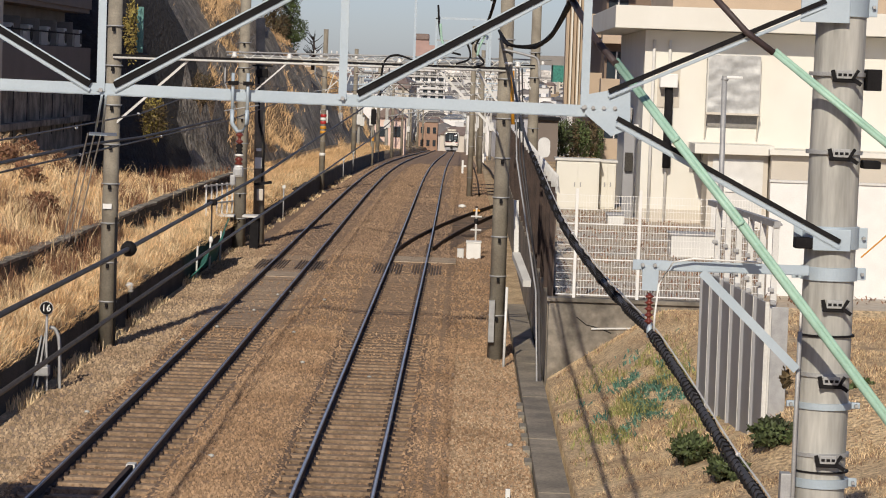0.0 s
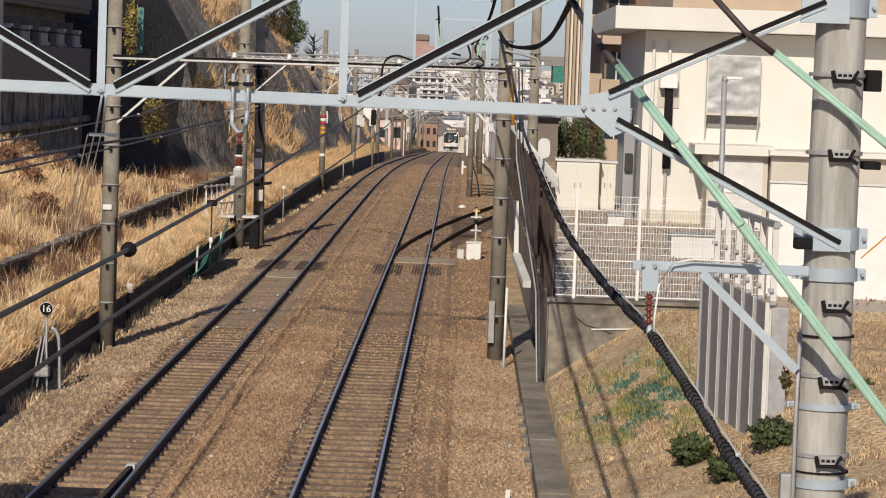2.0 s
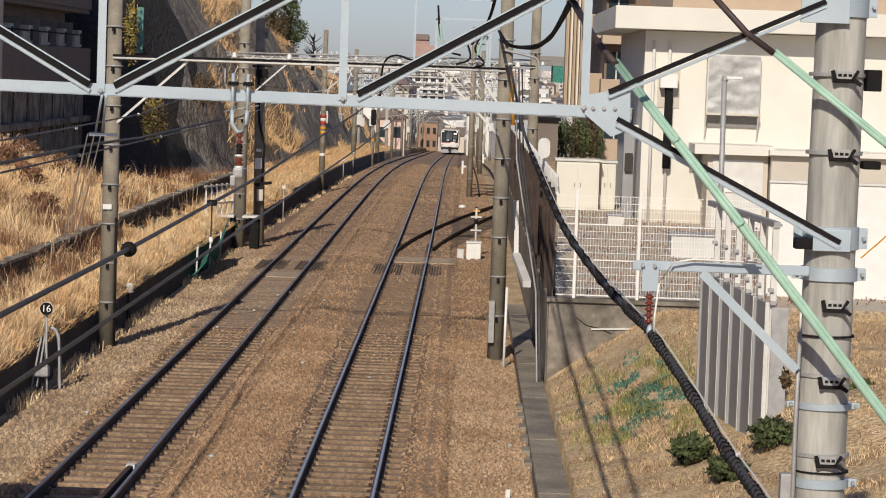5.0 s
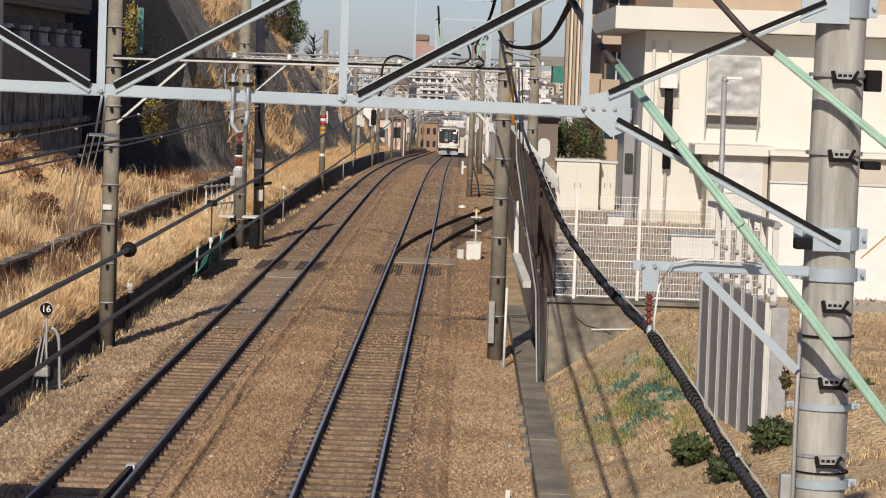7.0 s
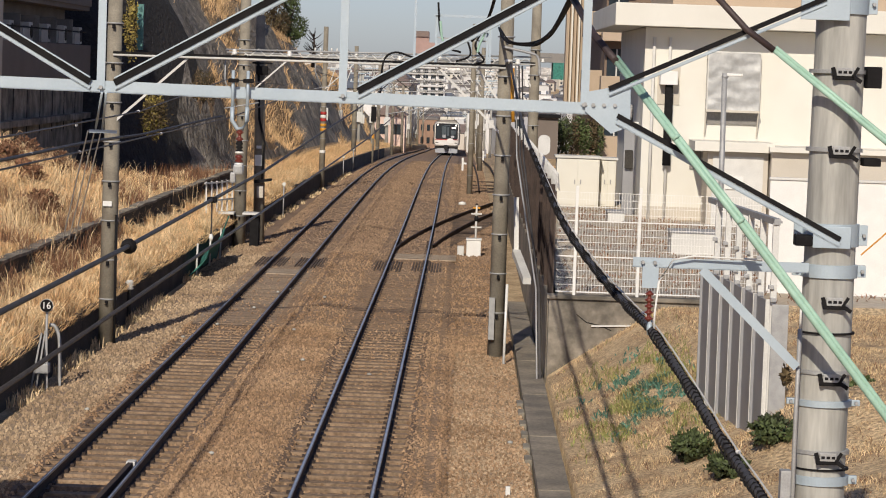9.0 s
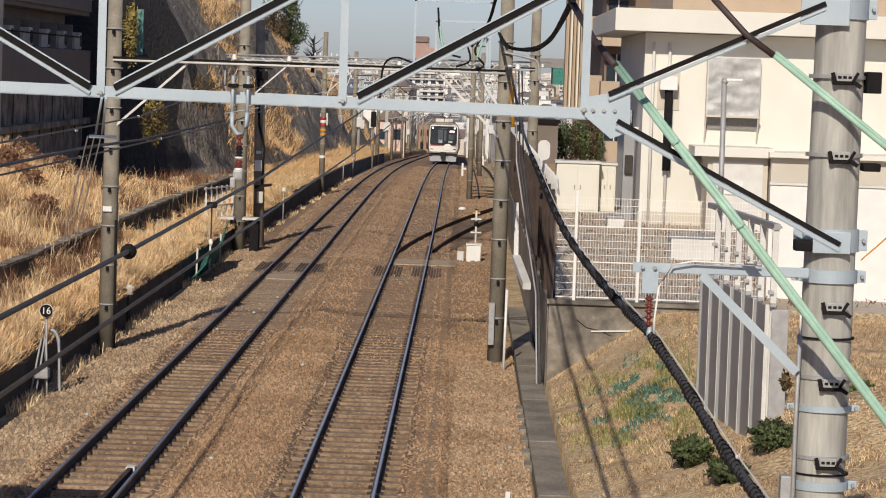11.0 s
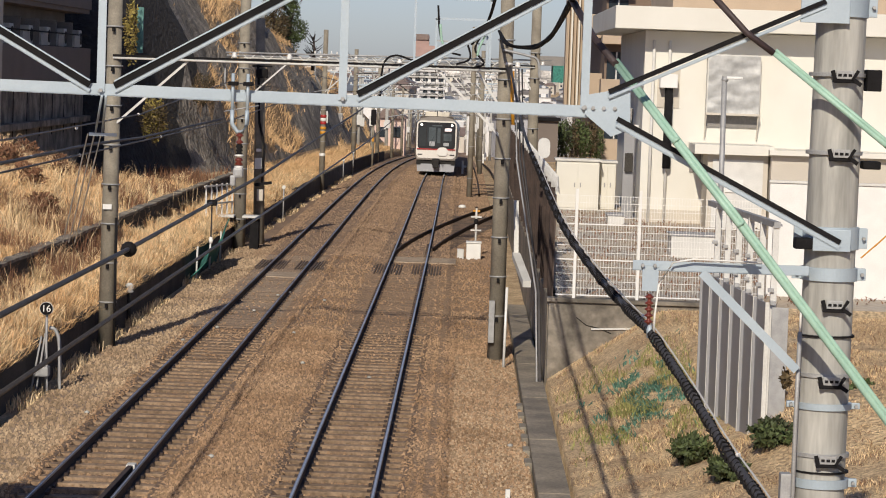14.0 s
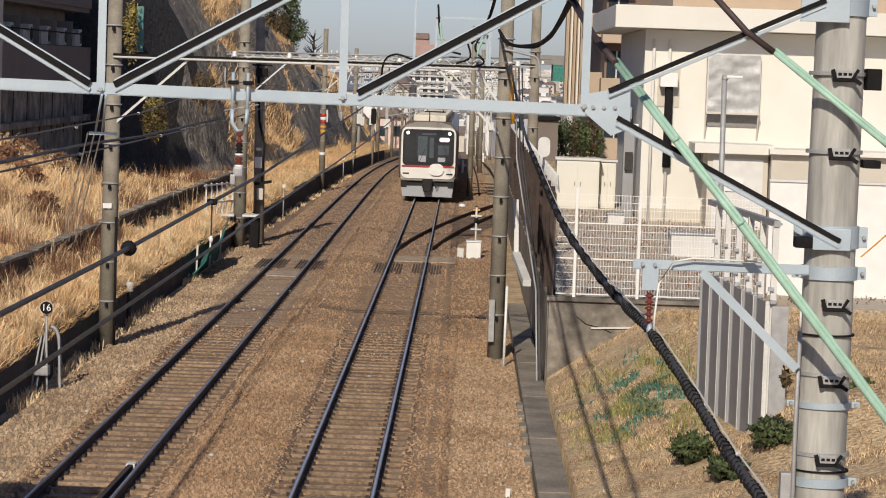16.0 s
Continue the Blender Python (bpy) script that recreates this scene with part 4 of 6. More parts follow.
for pts in ([(-0.72, 59.5, 7.4), (-0.66, 59.5, 6.8), (-0.5, 59.5, 6.45), (-0.2, 59.5, 6.35)], [(0.3, 59.5, 6.9), (0.1, 59.5, 6.5), (0.3, 59.5, 6.2), (0.1, 59.5, 6.1)], [(-0.1, 59.5, 6.7), (0.0, 59.5, 6.3), (-0.3, 59.5, 6.15)]):
    part("jumper", tube(smooth(pts), 0.025, 6), M_BLACK, g60)
for pts in ([(-0.66, 59.45, 7.0), (-0.6, 59.45, 6.6), (-0.4, 59.45, 6.42)], [(0.34, 59.45, 6.85), (0.2, 59.45, 6.55), (0.15, 59.45, 6.35)]):
    part("green_jumper", tube(smooth(pts), 0.03, 6), M_GREEN, g60)
part("jumper", tube(smooth([(-1.9, 59.5, 5.4), (-1.85, 59.5, 6.1), (-1.6, 59.5, 6.3), (-1.2, 59.5, 6.2), (-0.8, 59.5, 6.15)]), 0.025, 6), M_BLACK, g60)
part("pipe", tube(smooth([(0.7, 59.5, 6.5), (1.2, 59.5, 6.4), (1.45, 59.5, 6.3), (1.5, 59.5, 5.9)]), 0.028, 8), M_GALVDULL, g60)
part("pulley", lathe([(0.07, -0.03), (0.10, 0), (0.07, 0.03)], 14, (0.83, 59.35, 6.2)), M_WHITEOLD, g60)
part("cable_guard", tube([(0.92, 59.4, 6.05), (0.93, 59.4, 5.5), (0.97, 59.4, 4.9)], 0.04, 8), M_ORANGE, g60, "orange plastic cable guard")
for k, (x0, x1) in enumerate(((0.98, 1.55), (1.05, 1.62), (1.12, 1.6))):
    part("riser_cable", tube([(x0, 59.3, 6.1), (x0 + 0.08, 58.5, 4.2), (x1 - 0.05, 56, 1.6), (x1, 54.5, -0.2)], 0.02, 6), M_CABLE if k else M_GALVDULL, g60)
part("marker_plate", box(-7.79, -7.6, 59.48, 59.5, 2.78, 2.89), M_WHITE, g60, "small white marker plate")
part("ground_lead", tube([(-7.5, 59.5, 2.6), (-7.47, 59.5, -0.2)], 0.03, 6), M_BLACK, g60)
part("insulated_joint", box(0.6, 0.72, 59.4, 59.6, 0.2, 1.1), M_GALVDULL, g60)

line_gantry(93.7, -7.62, 2.2, 0.215, 0.20, 9.3, 8.4, 6.2, "weathered concrete poles with a tube beam over the tracks", True)
g140 = line_gantry(140, -7.3, 0.2, 0.15, 0.15, rail_z(140) + 8.0, rail_z(140) + 8.4, rail_z(140) + 6.3, "weathered concrete poles with a tube beam over the tracks")
for y, xl, xr in ((188, -7.7, 0.9), (232, -7.5, 1.0), (280, -7.6, 1.1), (330, -7.8, 1.2), (390, -8.0, 1.0), (455, -8.2, 0.8), (520, -8.4, 0.6)):
    z = rail_z(y)
    line_gantry(y, xl, xr, 0.17, 0.17, z + 8.0, z + 8.2, z + 6.3, "distant concrete poles with a tube beam over the tracks")



def trackside_mast(arms):
    t = thing("trackside_mast", "slim pale concrete mast with steel crossarms and white insulators", "mast", "masts down the line")
    part("shaft", tube([(0, 0, -0.5), (0, 0, 8.6)], 0.15, 10, 0.11), M_POLEPALE, t)
    for k in range(arms):
        z = 8.2 - k * 0.75
        ar = part("crossarm", bar((-0.9, -0.14, z), (0.9, -0.14, z), 0.09, 0.09), M_GALV, t)
        for x in (-0.8, -0.4, 0.4, 0.8):
            part("insulator", lathe([(0.04, 0), (0.08, 0.06), (0.05, 0.1), (0.07, 0.16), (0.03, 0.22)], 8, (x, -0.14, z + 0.04)), M_PORCELAIN, ar)
    part("brace", bar((0.12, -0.1, 5.2), (0.85, -0.14, 8.2 - (arms - 1) * 0.75), 0.06, 0.06), M_WHITEOLD, t)
    part("switch_box", box(-0.28, 0.28, -0.42, -0.15, 3.2, 4.1, 0.03), M_WHITEOLD, t)
    return t


masts = [trackside_mast(2), trackside_mast(3)]
rm = random.Random(14)
for i in range(34):
    y = 205 + i * 12.5 + rm.uniform(-3, 3)
    x = rail_x(y) + rm.choice((-6.6, 3.1, 3.4, -7.4, 4.6, -8.5))
    m = pose(x, y, rail_z(y) - 0.3, 0, 0, rm.uniform(-8, 8))
    if i < 2:
        masts[i].matrix_basis = m
    else:
        copy_thing(masts[i % 2], m)
for k, (dx, h) in enumerate(((-6.6, 8.1), (-6.2, 7.4), (-3.0, 6.9), (-0.4, 7.1), (3.1, 8.2), (3.6, 7.5), (2.5, 6.7), (4.6, 8.0))):
    pts = []
    for y in range(190, 601, 10):
        sag = 0.5 * math.sin(math.pi * ((y - 190) % 50) / 50)
        pts.append((rail_x(y) + dx, y, rail_z(y) + h - sag))
    wire("line_wire", pts, 0.022, M_CABLE if k % 2 else M_GALVDULL, "thin line wire strung from mast to mast", 4, "wire")

# ---- things beside the far track ----
bank_pole = thing("bank_pole", "brown weathered timber pole with a white plate beside the track", "pole")
part("shaft", tube([(-7.12, 96, -0.3), (-7.28, 96, 7.6)], 0.2, 14, 0.16), M_POLE, bank_pole)
part("plate", box(-7.32, -7.08, 95.75, 95.78, 2.4, 2.78), M_WHITE, bank_pole, "white blank plate")
part("plate", box(-7.28, -7.1, 95.75, 95.78, 3.0, 3.1), M_WHITE, bank_pole)
lamp_box = part("relay_box", box(-7.35, -6.95, 95.5, 95.75, 5.55, 5.85, 0.03), M_BLACK, bank_pole, "dark box on the pole")
part("arm", bar((-7.5, 95.7, 5.95), (-6.8, 95.7, 5.95), 0.06, 0.06), M_BLACK, bank_pole)
part("arm", bar((-7.3, 95.6, 1.85), (-6.7, 95.6, 1.95), 0.08, 0.1), M_BLACK, bank_pole)
part("signal_box", box(-7.2, -6.98, 95.5, 95.75, 1.3, 1.7, 0.03), M_BEIGE, bank_pole)
part("pipe", tube([(-7.3, 95.7, 6), (-7.2, 95.7, 4), (-7.0, 95.7, 3.2), (-7.05, 95.7, 1.9)], 0.04, 8), M_BLACK, bank_pole)
cab = thing("relay_cabinet", "black trackside cabinet with a pale lid", "cabinet")
part("body", box(-7.2, -6.9, 92.8, 93.3, -0.25, 0.85, 0.02), M_BLACK, cab)
part("lid", box(-7.45, -6.85, 92.6, 93.5, 0.86, 0.93, 0.01), M_WHITEOLD, cab)
shelf = thing("cable_tray", "pale tray on rusty brackets beside the pole", "tray")
part("tray", box(-8.3, -7.75, 92.9, 93.5, 0.84, 0.92, 0.01), M_WHITEOLD, shelf)
for x in (-8.2, -7.85):
    part("bracket", box(x - 0.04, x + 0.04, 93.1, 93.3, -0.3, 0.85), M_RUST, shelf)
rails = thing("white_railing", "weathered white railing on the bank", "railing")
for i in range(8):
    part("post", bar((-8.6 + i * 0.13, 92 + i * 0.5, 0.9), (-8.62 + i * 0.13, 92 + i * 0.5, 1.95), 0.05, 0.05), M_WHITEOLD, rails)
for z in (1.3, 1.9):
    part("rail", bar((-8.65, 91.8, z), (-7.6, 95.8, z), 0.04, 0.05), M_WHITEOLD, rails)
net = thing("net_roll", "green plastic netting draped over stakes by the track", "net")
bm = bmesh.new()
gn = [[bm.verts.new((-7.8 + 0.16 * math.sin(i * 1.1 + j) * 0.5 + j * 0.16, 78.5 + i * 1.0, -0.15 + (0.28 + 0.05 * i) * j * 0.62 + 0.06 * math.sin(i * 2.1 + j))) for j in range(4)] for i in range(9)]
for i in range(8):
    for j in range(3):
        bm.faces.new((gn[i][j], gn[i + 1][j], gn[i + 1][j + 1], gn[i][j + 1]))
n_ = part("netting", bm, M_TEAL, net)
n_.modifiers.new("thick", "SOLIDIFY").thickness = 0.03
for y in (79, 83, 86.5):
    part("stake", tube([(-7.62, y, -0.4), (-7.6, y, 0.75)], 0.03, 6), M_WHITEOLD, net)
low = thing("post_insulator", "white ribbed post insulator on a dark stump", "insulator")
part("stump", tube([(-7.88, 65.4, -0.4), (-7.88, 65.4, 0.52)], 0.05, 8), M_DARKCONC, low)
part("ribs", lathe([(0.07, 0), (0.11, 0.03), (0.07, 0.07), (0.11, 0.1), (0.07, 0.14), (0.11, 0.17), (0.05, 0.23)], 12, (-7.88, 65.4, 0.5)), M_PORCELAIN, low)

sign = thing("number_sign", "round black sign with a white number on a post", "sign")
part("disc", bm_tube(bmesh.new(), [(-7.72, 51.3, 1.33), (-7.72, 51.33, 1.33)], 0.118, 24), M_BLACK, sign)
part("rim", bm_tube(bmesh.new(), [(-7.72, 51.315, 1.33), (-7.72, 51.345, 1.33)], 0.126, 24), M_WHITE, sign)
txt = bpy.data.curves.new("numeral", "FONT")
txt.body, txt.size, txt.align_x, txt.align_y, txt.extrude = "16", 0.18, "CENTER", "CENTER", 0.003
txt.materials.append(M_WHITE)
num = new("numeral", txt)
num.parent, num.location, num.rotation_euler = sign, (-7.72, 51.29, 1.33), (radians(90), 0, 0)
part("post", tube([(-7.72, 51.4, -0.4), (-7.72, 51.4, 1.3)], 0.025, 8), M_GALVDULL, sign)
frame_ = thing("equipment_frame", "rusty leaning steel stays with a grey box by the wall", "frame")
for a, b in (((-7.95, 51, -0.35), (-7.75, 51, 0.85)), ((-7.85, 51, -0.35), (-7.68, 51, 0.9)), ((-7.62, 51, -0.3), (-7.66, 51, 0.9)), ((-7.45, 51.5, -0.3), (-7.5, 51.5, 0.8))):
    part("stay", bar((a[0], a[1], a[2]), (b[0], b[1], b[2]), 0.03, 0.03), M_GALVDULL, frame_)
part("box", box(-7.85, -7.6, 50.9, 51.2, 0.1, 0.28, 0.02), M_GALVDULL, frame_)
part("conduit", tube(smooth([(-7.7, 51.6, 0.95), (-7.58, 51.6, 0.9), (-7.5, 51.6, 0.6), (-7.48, 51.6, -0.3)]), 0.035, 8), M_GALVDULL, frame_)
for y, x, h in ((112, -7.35, 1.1), (160, -7.1, 1.0), (176, -7.2, 1.2)):
    mk = thing("marker_post", "small round white marker on a thin post", "marker", "trackside markers")
    part("post", tube([(x, y, rail_z(y) - 0.4), (x, y, rail_z(y) + h)], 0.03, 6), M_GALVDULL, mk)
    part("disc", bm_tube(bmesh.new(), [(x, y - 0.03, rail_z(y) + h), (x, y, rail_z(y) + h)], 0.075, 12), M_WHITEOLD, mk)
for z, m_ in ((3.45, M_REDPAINT), (3.28, M_WHITE), (3.11, M_REDPAINT), (2.85, M_ORANGE), (2.62, M_ORANGE), (1.5, M_WHITE)):
    part("band", lathe([(0.15, 0), (0.158, 0.01), (0.158, 0.13), (0.15, 0.14)], 14, (-7.3, 140, z)), m_, g140, "painted warning band")
for y, x in ((200, -6.8),):
    sg = thing("signal_post", "black colour-light signal on a slim mast", "signal", "signals")
    part("mast", tube([(x, y, rail_z(y) - 0.4), (x, y, rail_z(y) + 4.4)], 0.08, 10), M_POLE, sg)
    part("head", box(x - 0.19, x + 0.19, y - 0.25, y, rail_z(y) + 2.9, rail_z(y) + 4.0, 0.05), M_BLACK, sg)
    part("band", box(x - 0.09, x + 0.09, y - 0.12, y + 0.1, rail_z(y) + 1.7, rail_z(y) + 2.0), M_ORANGE, sg)
sw = thing("switch_machine", "white switch machine box with a lamp stand beside the track", "switch machine")
part("body", box(0.10, 0.58, 91.6, 92.3, -0.25, 0.34, 0.03), M_WHITE, sw)
part("lid", box(0.08, 0.60, 91.57, 92.33, 0.34, 0.38, 0.015), M_WHITE, sw)
part("side_box", box(-0.2, 0.02, 91.7, 92.1, -0.25, 0.12, 0.03), M_WHITEOLD, sw)
part("stand", tube([(0.4, 93, -0.3), (0.4, 93, 1.45)], 0.035, 8), M_WHITEOLD, sw)
part("lamp", lathe([(0.04, 0), (0.07, 0.04), (0.07, 0.14), (0.04, 0.18)], 12, (0.4, 93, 0.9)), M_BLACK, sw)
for zc in (0.7, 1.15):
    part("arm", bar((0.22, 92.95, zc), (0.58, 92.95, zc), 0.04, 0.05), M_WHITEOLD, sw)
part("arm", bar((0.28, 93, 1.35), (0.52, 93, 1.35), 0.05, 0.06), M_ORANGE, sw)
part("cap", lathe([(0.04, 0), (0.06, 0.03), (0.03, 0.06)], 10, (0.4, 93, 1.44)), M_RUST, sw)
for x, y in ((-0.25, 188), (0.95, 212), (1.5, 250), (1.9, 285)):
    mk = thing("white_post", "short white kilometre post beside the track", "marker", "white posts")
    z = rail_z(y)
    part("post", box(x - 0.07, x + 0.07, y - 0.07, y + 0.07, z - 0.4, z + 0.7, 0.02), M_WHITE, mk)
    part("arm", box(x + 0.07, x + 0.26, y - 0.04, y + 0.04, z + 0.25, z + 0.38, 0.02), M_WHITE, mk)
solid("white_stone", lathe([(0.02, 0), (0.2, 0.02), (0.16, 0.12), (0.02, 0.16)], 8, (-0.12, 127, -0.24)), M_PORCELAIN, "white rounded stone on the ballast", "stone")

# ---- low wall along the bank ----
# The wall's shade is partly put into its very dark concrete colour.
lw = thing("bank_wall", "low dark concrete wall holding the bank", "wall", kind="structure")
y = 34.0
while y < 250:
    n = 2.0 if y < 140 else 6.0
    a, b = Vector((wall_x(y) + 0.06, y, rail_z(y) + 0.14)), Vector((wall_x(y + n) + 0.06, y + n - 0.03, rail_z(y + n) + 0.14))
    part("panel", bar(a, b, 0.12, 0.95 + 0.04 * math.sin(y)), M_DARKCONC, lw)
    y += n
cp = thing("upper_bank_wall", "dark stained concrete kerb along the upper bank", "wall", kind="structure")
y = 57.0
while y < 118:
    a, b = Vector((wall_x(y) - 2.0, y, rail_z(y) + 1.2)), Vector((wall_x(y + 2.4) - 2.0, y + 2.37, rail_z(y + 2.4) + 1.2))
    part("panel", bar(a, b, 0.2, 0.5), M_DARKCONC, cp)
    part("coping", bar(a + Vector((0, 0, 0.28)), b + Vector((0, 0, 0.28 + 0.03 * math.sin(y))), 0.3, 0.07), M_STAINED, cp)
    y += 2.4

# ---- building on the bank ----
db = thing("apartment_block", "dark brown apartment block with balconies above the cutting", "building")
part("wall", box(-34, -15.9, 88, 108.5, 0.0, 10.4), M_GREYBUILD, db)
part("lower_wall", box(-34, -15.2, 88.2, 109.2, 0.0, 5.0), M_STAINED, db, "stained grey concrete base wall")
for k in range(7):
    part("wall_joint", box(-15.2, -15.18, 89.5 + k * 2.9, 89.56 + k * 2.9, 3.2, 5.0), M_BLACK, db)
part("ledge", box(-15.2, -14.88, 88.2, 109.2, 3.55, 3.78, 0.02), M_STAINED, db)
part("end_wall", box(-34, -14.85, 87.0, 88.0, 0.0, 10.4), M_BEIGE, db, "pale end wall in the sun")
for fl in range(2):
    z = 5.15 + fl * 2.75
    bal = part("balcony", box(-15.2, -14.92, 88, 109, z, z + 1.25, 0.02), M_DKBUILD, db, "brown balcony front")
    part("balcony_floor", box(-16, -15, 88, 109, z - 0.16, z + 0.02), M_DKBUILD, bal)
    for k in range(5):
        y = 89.6 + k * 4.1
        wnd = part("window", box(-15.95, -15.86, y, y + 2.4, z + 0.1, z + 2.1), M_GLASS, db)
        for yy in (y, y + 1.2, y + 2.4):
            part("frame", box(-15.86, -15.82, yy - 0.05, yy + 0.05, z + 0.1, z + 2.15), M_WHITEOLD, wnd)
        part("curtain", box(-15.84, -15.81, y + 0.15, y + 0.75, z + 0.2, z + 2.0), M_WHITEOLD, wnd)
        ac = part("air_conditioner", box(-15.75, -15.35, y + 2.7, y + 3.5, z + 1.3, z + 1.95, 0.03), M_WHITEOLD, bal)
        part("fan_grille", bm_tube(bmesh.new(), [(-15.33, y + 3.05, z + 1.62), (-15.31, y + 3.05, z + 1.62)], 0.24, 14), M_DARKCONC, ac)
        part("rail_panel", box(-15.13, -15.11, y - 0.2, y + 1.3, z + 1.27, z + 1.7), M_GREYPANEL, bal)
        part("divider", box(-15.85, -15.15, y - 0.5, y - 0.45, z, z + 2.2), M_GREYBUILD, bal)
    part("handrail", bar((-15.1, 88.1, z + 1.75), (-15.1, 108.9, z + 1.75), 0.04, 0.05), M_BLACK, bal)
    for k in range(14):
        part("baluster", bar((-15.1, 88.4 + k * 1.55, z + 1.2), (-15.1, 88.4 + k * 1.55, z + 1.75), 0.04, 0.04), M_BLACK, bal)
part("roof", box(-34, -14.6, 87, 109.4, 10.4, 10.7), M_GREYBUILD, db)
tp = thing("teal_sheet_screen", "weathered teal sheet with creeper on the bank", "screen")
part("sheet", box(-13.2, -12.95, 109.6, 109.8, 6.3, 8.1), mat("faded_teal_sheet", (0.13, 0.30, 0.28), 0.7, scale=2, vary=0.2, fine=30), tp)

# ---- retaining wall, kerb and fences on the yard side ----
kb = thing("kerb_wall", "long worn concrete kerb wall beside the ballast", "kerb", kind="structure")
y = 22.0
while y < 72:
    part("kerb_block", box(1.21, 1.68, y, y + 2.97, -0.5, -0.08 + random.uniform(-0.012, 0.012), 0.006), M_CONC, kb)
    if y > 42 and y < 50:
        for dy in (0.5, 1.9):
            part("step_stone", box(1.09, 1.21, y + dy, y + dy + 0.55, -0.4, -0.13, 0.02), M_POLE, kb)
    y += 3.0
rw = thing("retaining_wall", "cracked grey concrete retaining wall under a fence", "wall", kind="structure")
part("face", box(1.74, 5.2, 54.95, 55.25, -0.5, 1.50, 0.02), M_STAINED, rw)
part("coping", box(1.70, 5.25, 54.88, 55.32, 1.5, 1.58, 0.015), M_STAINED, rw)
part("ledge", bar((2.6, 54.93, 0.98), (3.6, 54.93, 1.02), 0.05, 0.03), M_WHITEOLD, rw)
bm = bmesh.new()
near_edge = [(2.09, 0.05), (2.31, 0.24), (2.39, 0.37), (2.74, 0.59), (2.78, 0.49), (2.60, 0.31), (2.49, 0.24), (2.33, 0.10)]
q, w = [[bm.verts.new((x, yy, z)) for x, z in near_edge] for yy in (54.925, 54.945)]
bm.faces.new(q)
bm.faces.new(w[::-1])
for i in range(len(q)):
    bm.faces.new((q[i], q[(i + 1) % len(q)], w[(i + 1) % len(q)], w[i]))
part("crack", bm, M_BLACK, rw, "open jagged crack in the concrete")
part("crack", tube([(2.3, 54.94, 1.2), (2.5, 54.94, 1.05), (2.75, 54.94, 1.0), (3.0, 54.94, 0.9)], 0.008, 4), M_BLACK, rw)
part("side", box(1.72, 1.95, 55.3, 132, -0.5, 1.5), M_CONC, rw)
bs = thing("sheet_fence", "dark brown corrugated sheet fence with barbed wire along the line", "fence")
for i in range(26):
    y = 55.6 + i * 2.9
    part("sheet", box(1.80, 1.84, y, y + 2.86, 1.5, 3.6, 0.008), M_BROWNSHEET, bs)
    part("post", box(1.72, 1.80, y - 0.05, y + 0.05, 0.2, 3.75), M_RUST, bs)
    if i < 16:
        zig = [(1.82 + 0.05 * (k % 2), y + k * 0.24, 3.62 + 0.34 * (k % 2)) for k in range(13)]
        part("barbed_strip", tube(zig, 0.009, 4), M_WHITEOLD, bs)
        part("barbed_strip", tube([(p[0] + 0.03, p[1], 7.58 - p[2]) for p in zig], 0.009, 4), M_WHITEOLD, bs)
solid("timber_board", bar((1.13, 61, 3.2), (1.16, 60.6, 2.02), 0.1, 0.09), M_WHITEOLD, "pale weathered board leaning by the pole", "board")
solid("timber_board", bar((1.16, 60.6, 2.02), (1.36, 58, 1.6), 0.17, 0.14), M_WHITEOLD, "pale weathered board lying against the wall", "board")
solid("striped_stake", tube([(0.93, 58, -0.3), (0.95, 58.2, 1.5)], 0.03, 8), M_PORCELAIN, "thin white striped stake beside the pole", "stake")
mt = thing("round_meter", "pale round-topped cabinet on a pipe behind the fence", "meter")
part("drum", rounded(1.80, 2.10, 3.9, 4.4, 70, 70.3, 0.13), M_WHITEOLD, mt)
part("pipe", tube([(1.97, 70.1, 1.5), (1.97, 70.1, 3.8)], 0.05, 8), M_WHITEOLD, mt)

MESHF = bmesh.new()
for k in range(22):
    bm_bar(MESHF, (0.03 + k * 0.0545, 0, 0.05), (0.03 + k * 0.0545, 0, 2.08), 0.0065, 0.0065, (0, -1, 0))
for k in range(15):
    bm_bar(MESHF, (0, 0.006, 0.08 + k * 0.142), (1.22, 0.006, 0.08 + k * 0.142), 0.009 if k % 5 else 0.024, 0.009 if k % 5 else 0.024)
MESHF = mesh_of("mesh_panel", MESHF, M_WHITE)
FPOST = mesh_of("fence_post", box(-0.03, 0.03, -0.03, 0.03, 0, 2.2, 0.008), M_WHITE)
mf = thing("mesh_fence", "white welded mesh fence on the retaining wall", "fence")
for i in range(4):
    o = new("mesh_panel", MESHF)
    o.parent, o.location = mf, (1.95 + (i - 0) * 1.24 - 0.92 + 0.04 + 0.0, 55.1, 1.56)
    if i == 0:
        o.scale, o.location = (0.33, 1, 1), (1.86, 55.1, 1.56)
    if i:
        o.location = (2.28 + (i - 1) * 1.25, 55.1, 1.56)
for x in (2.23, 3.49):
    o = new("fence_post", FPOST)
    o.parent, o.location = mf, (x, 55.05, 1.56)
gf = thing("grey_panel_fence", "grey steel panel fence with tall posts on the slope", "fence")
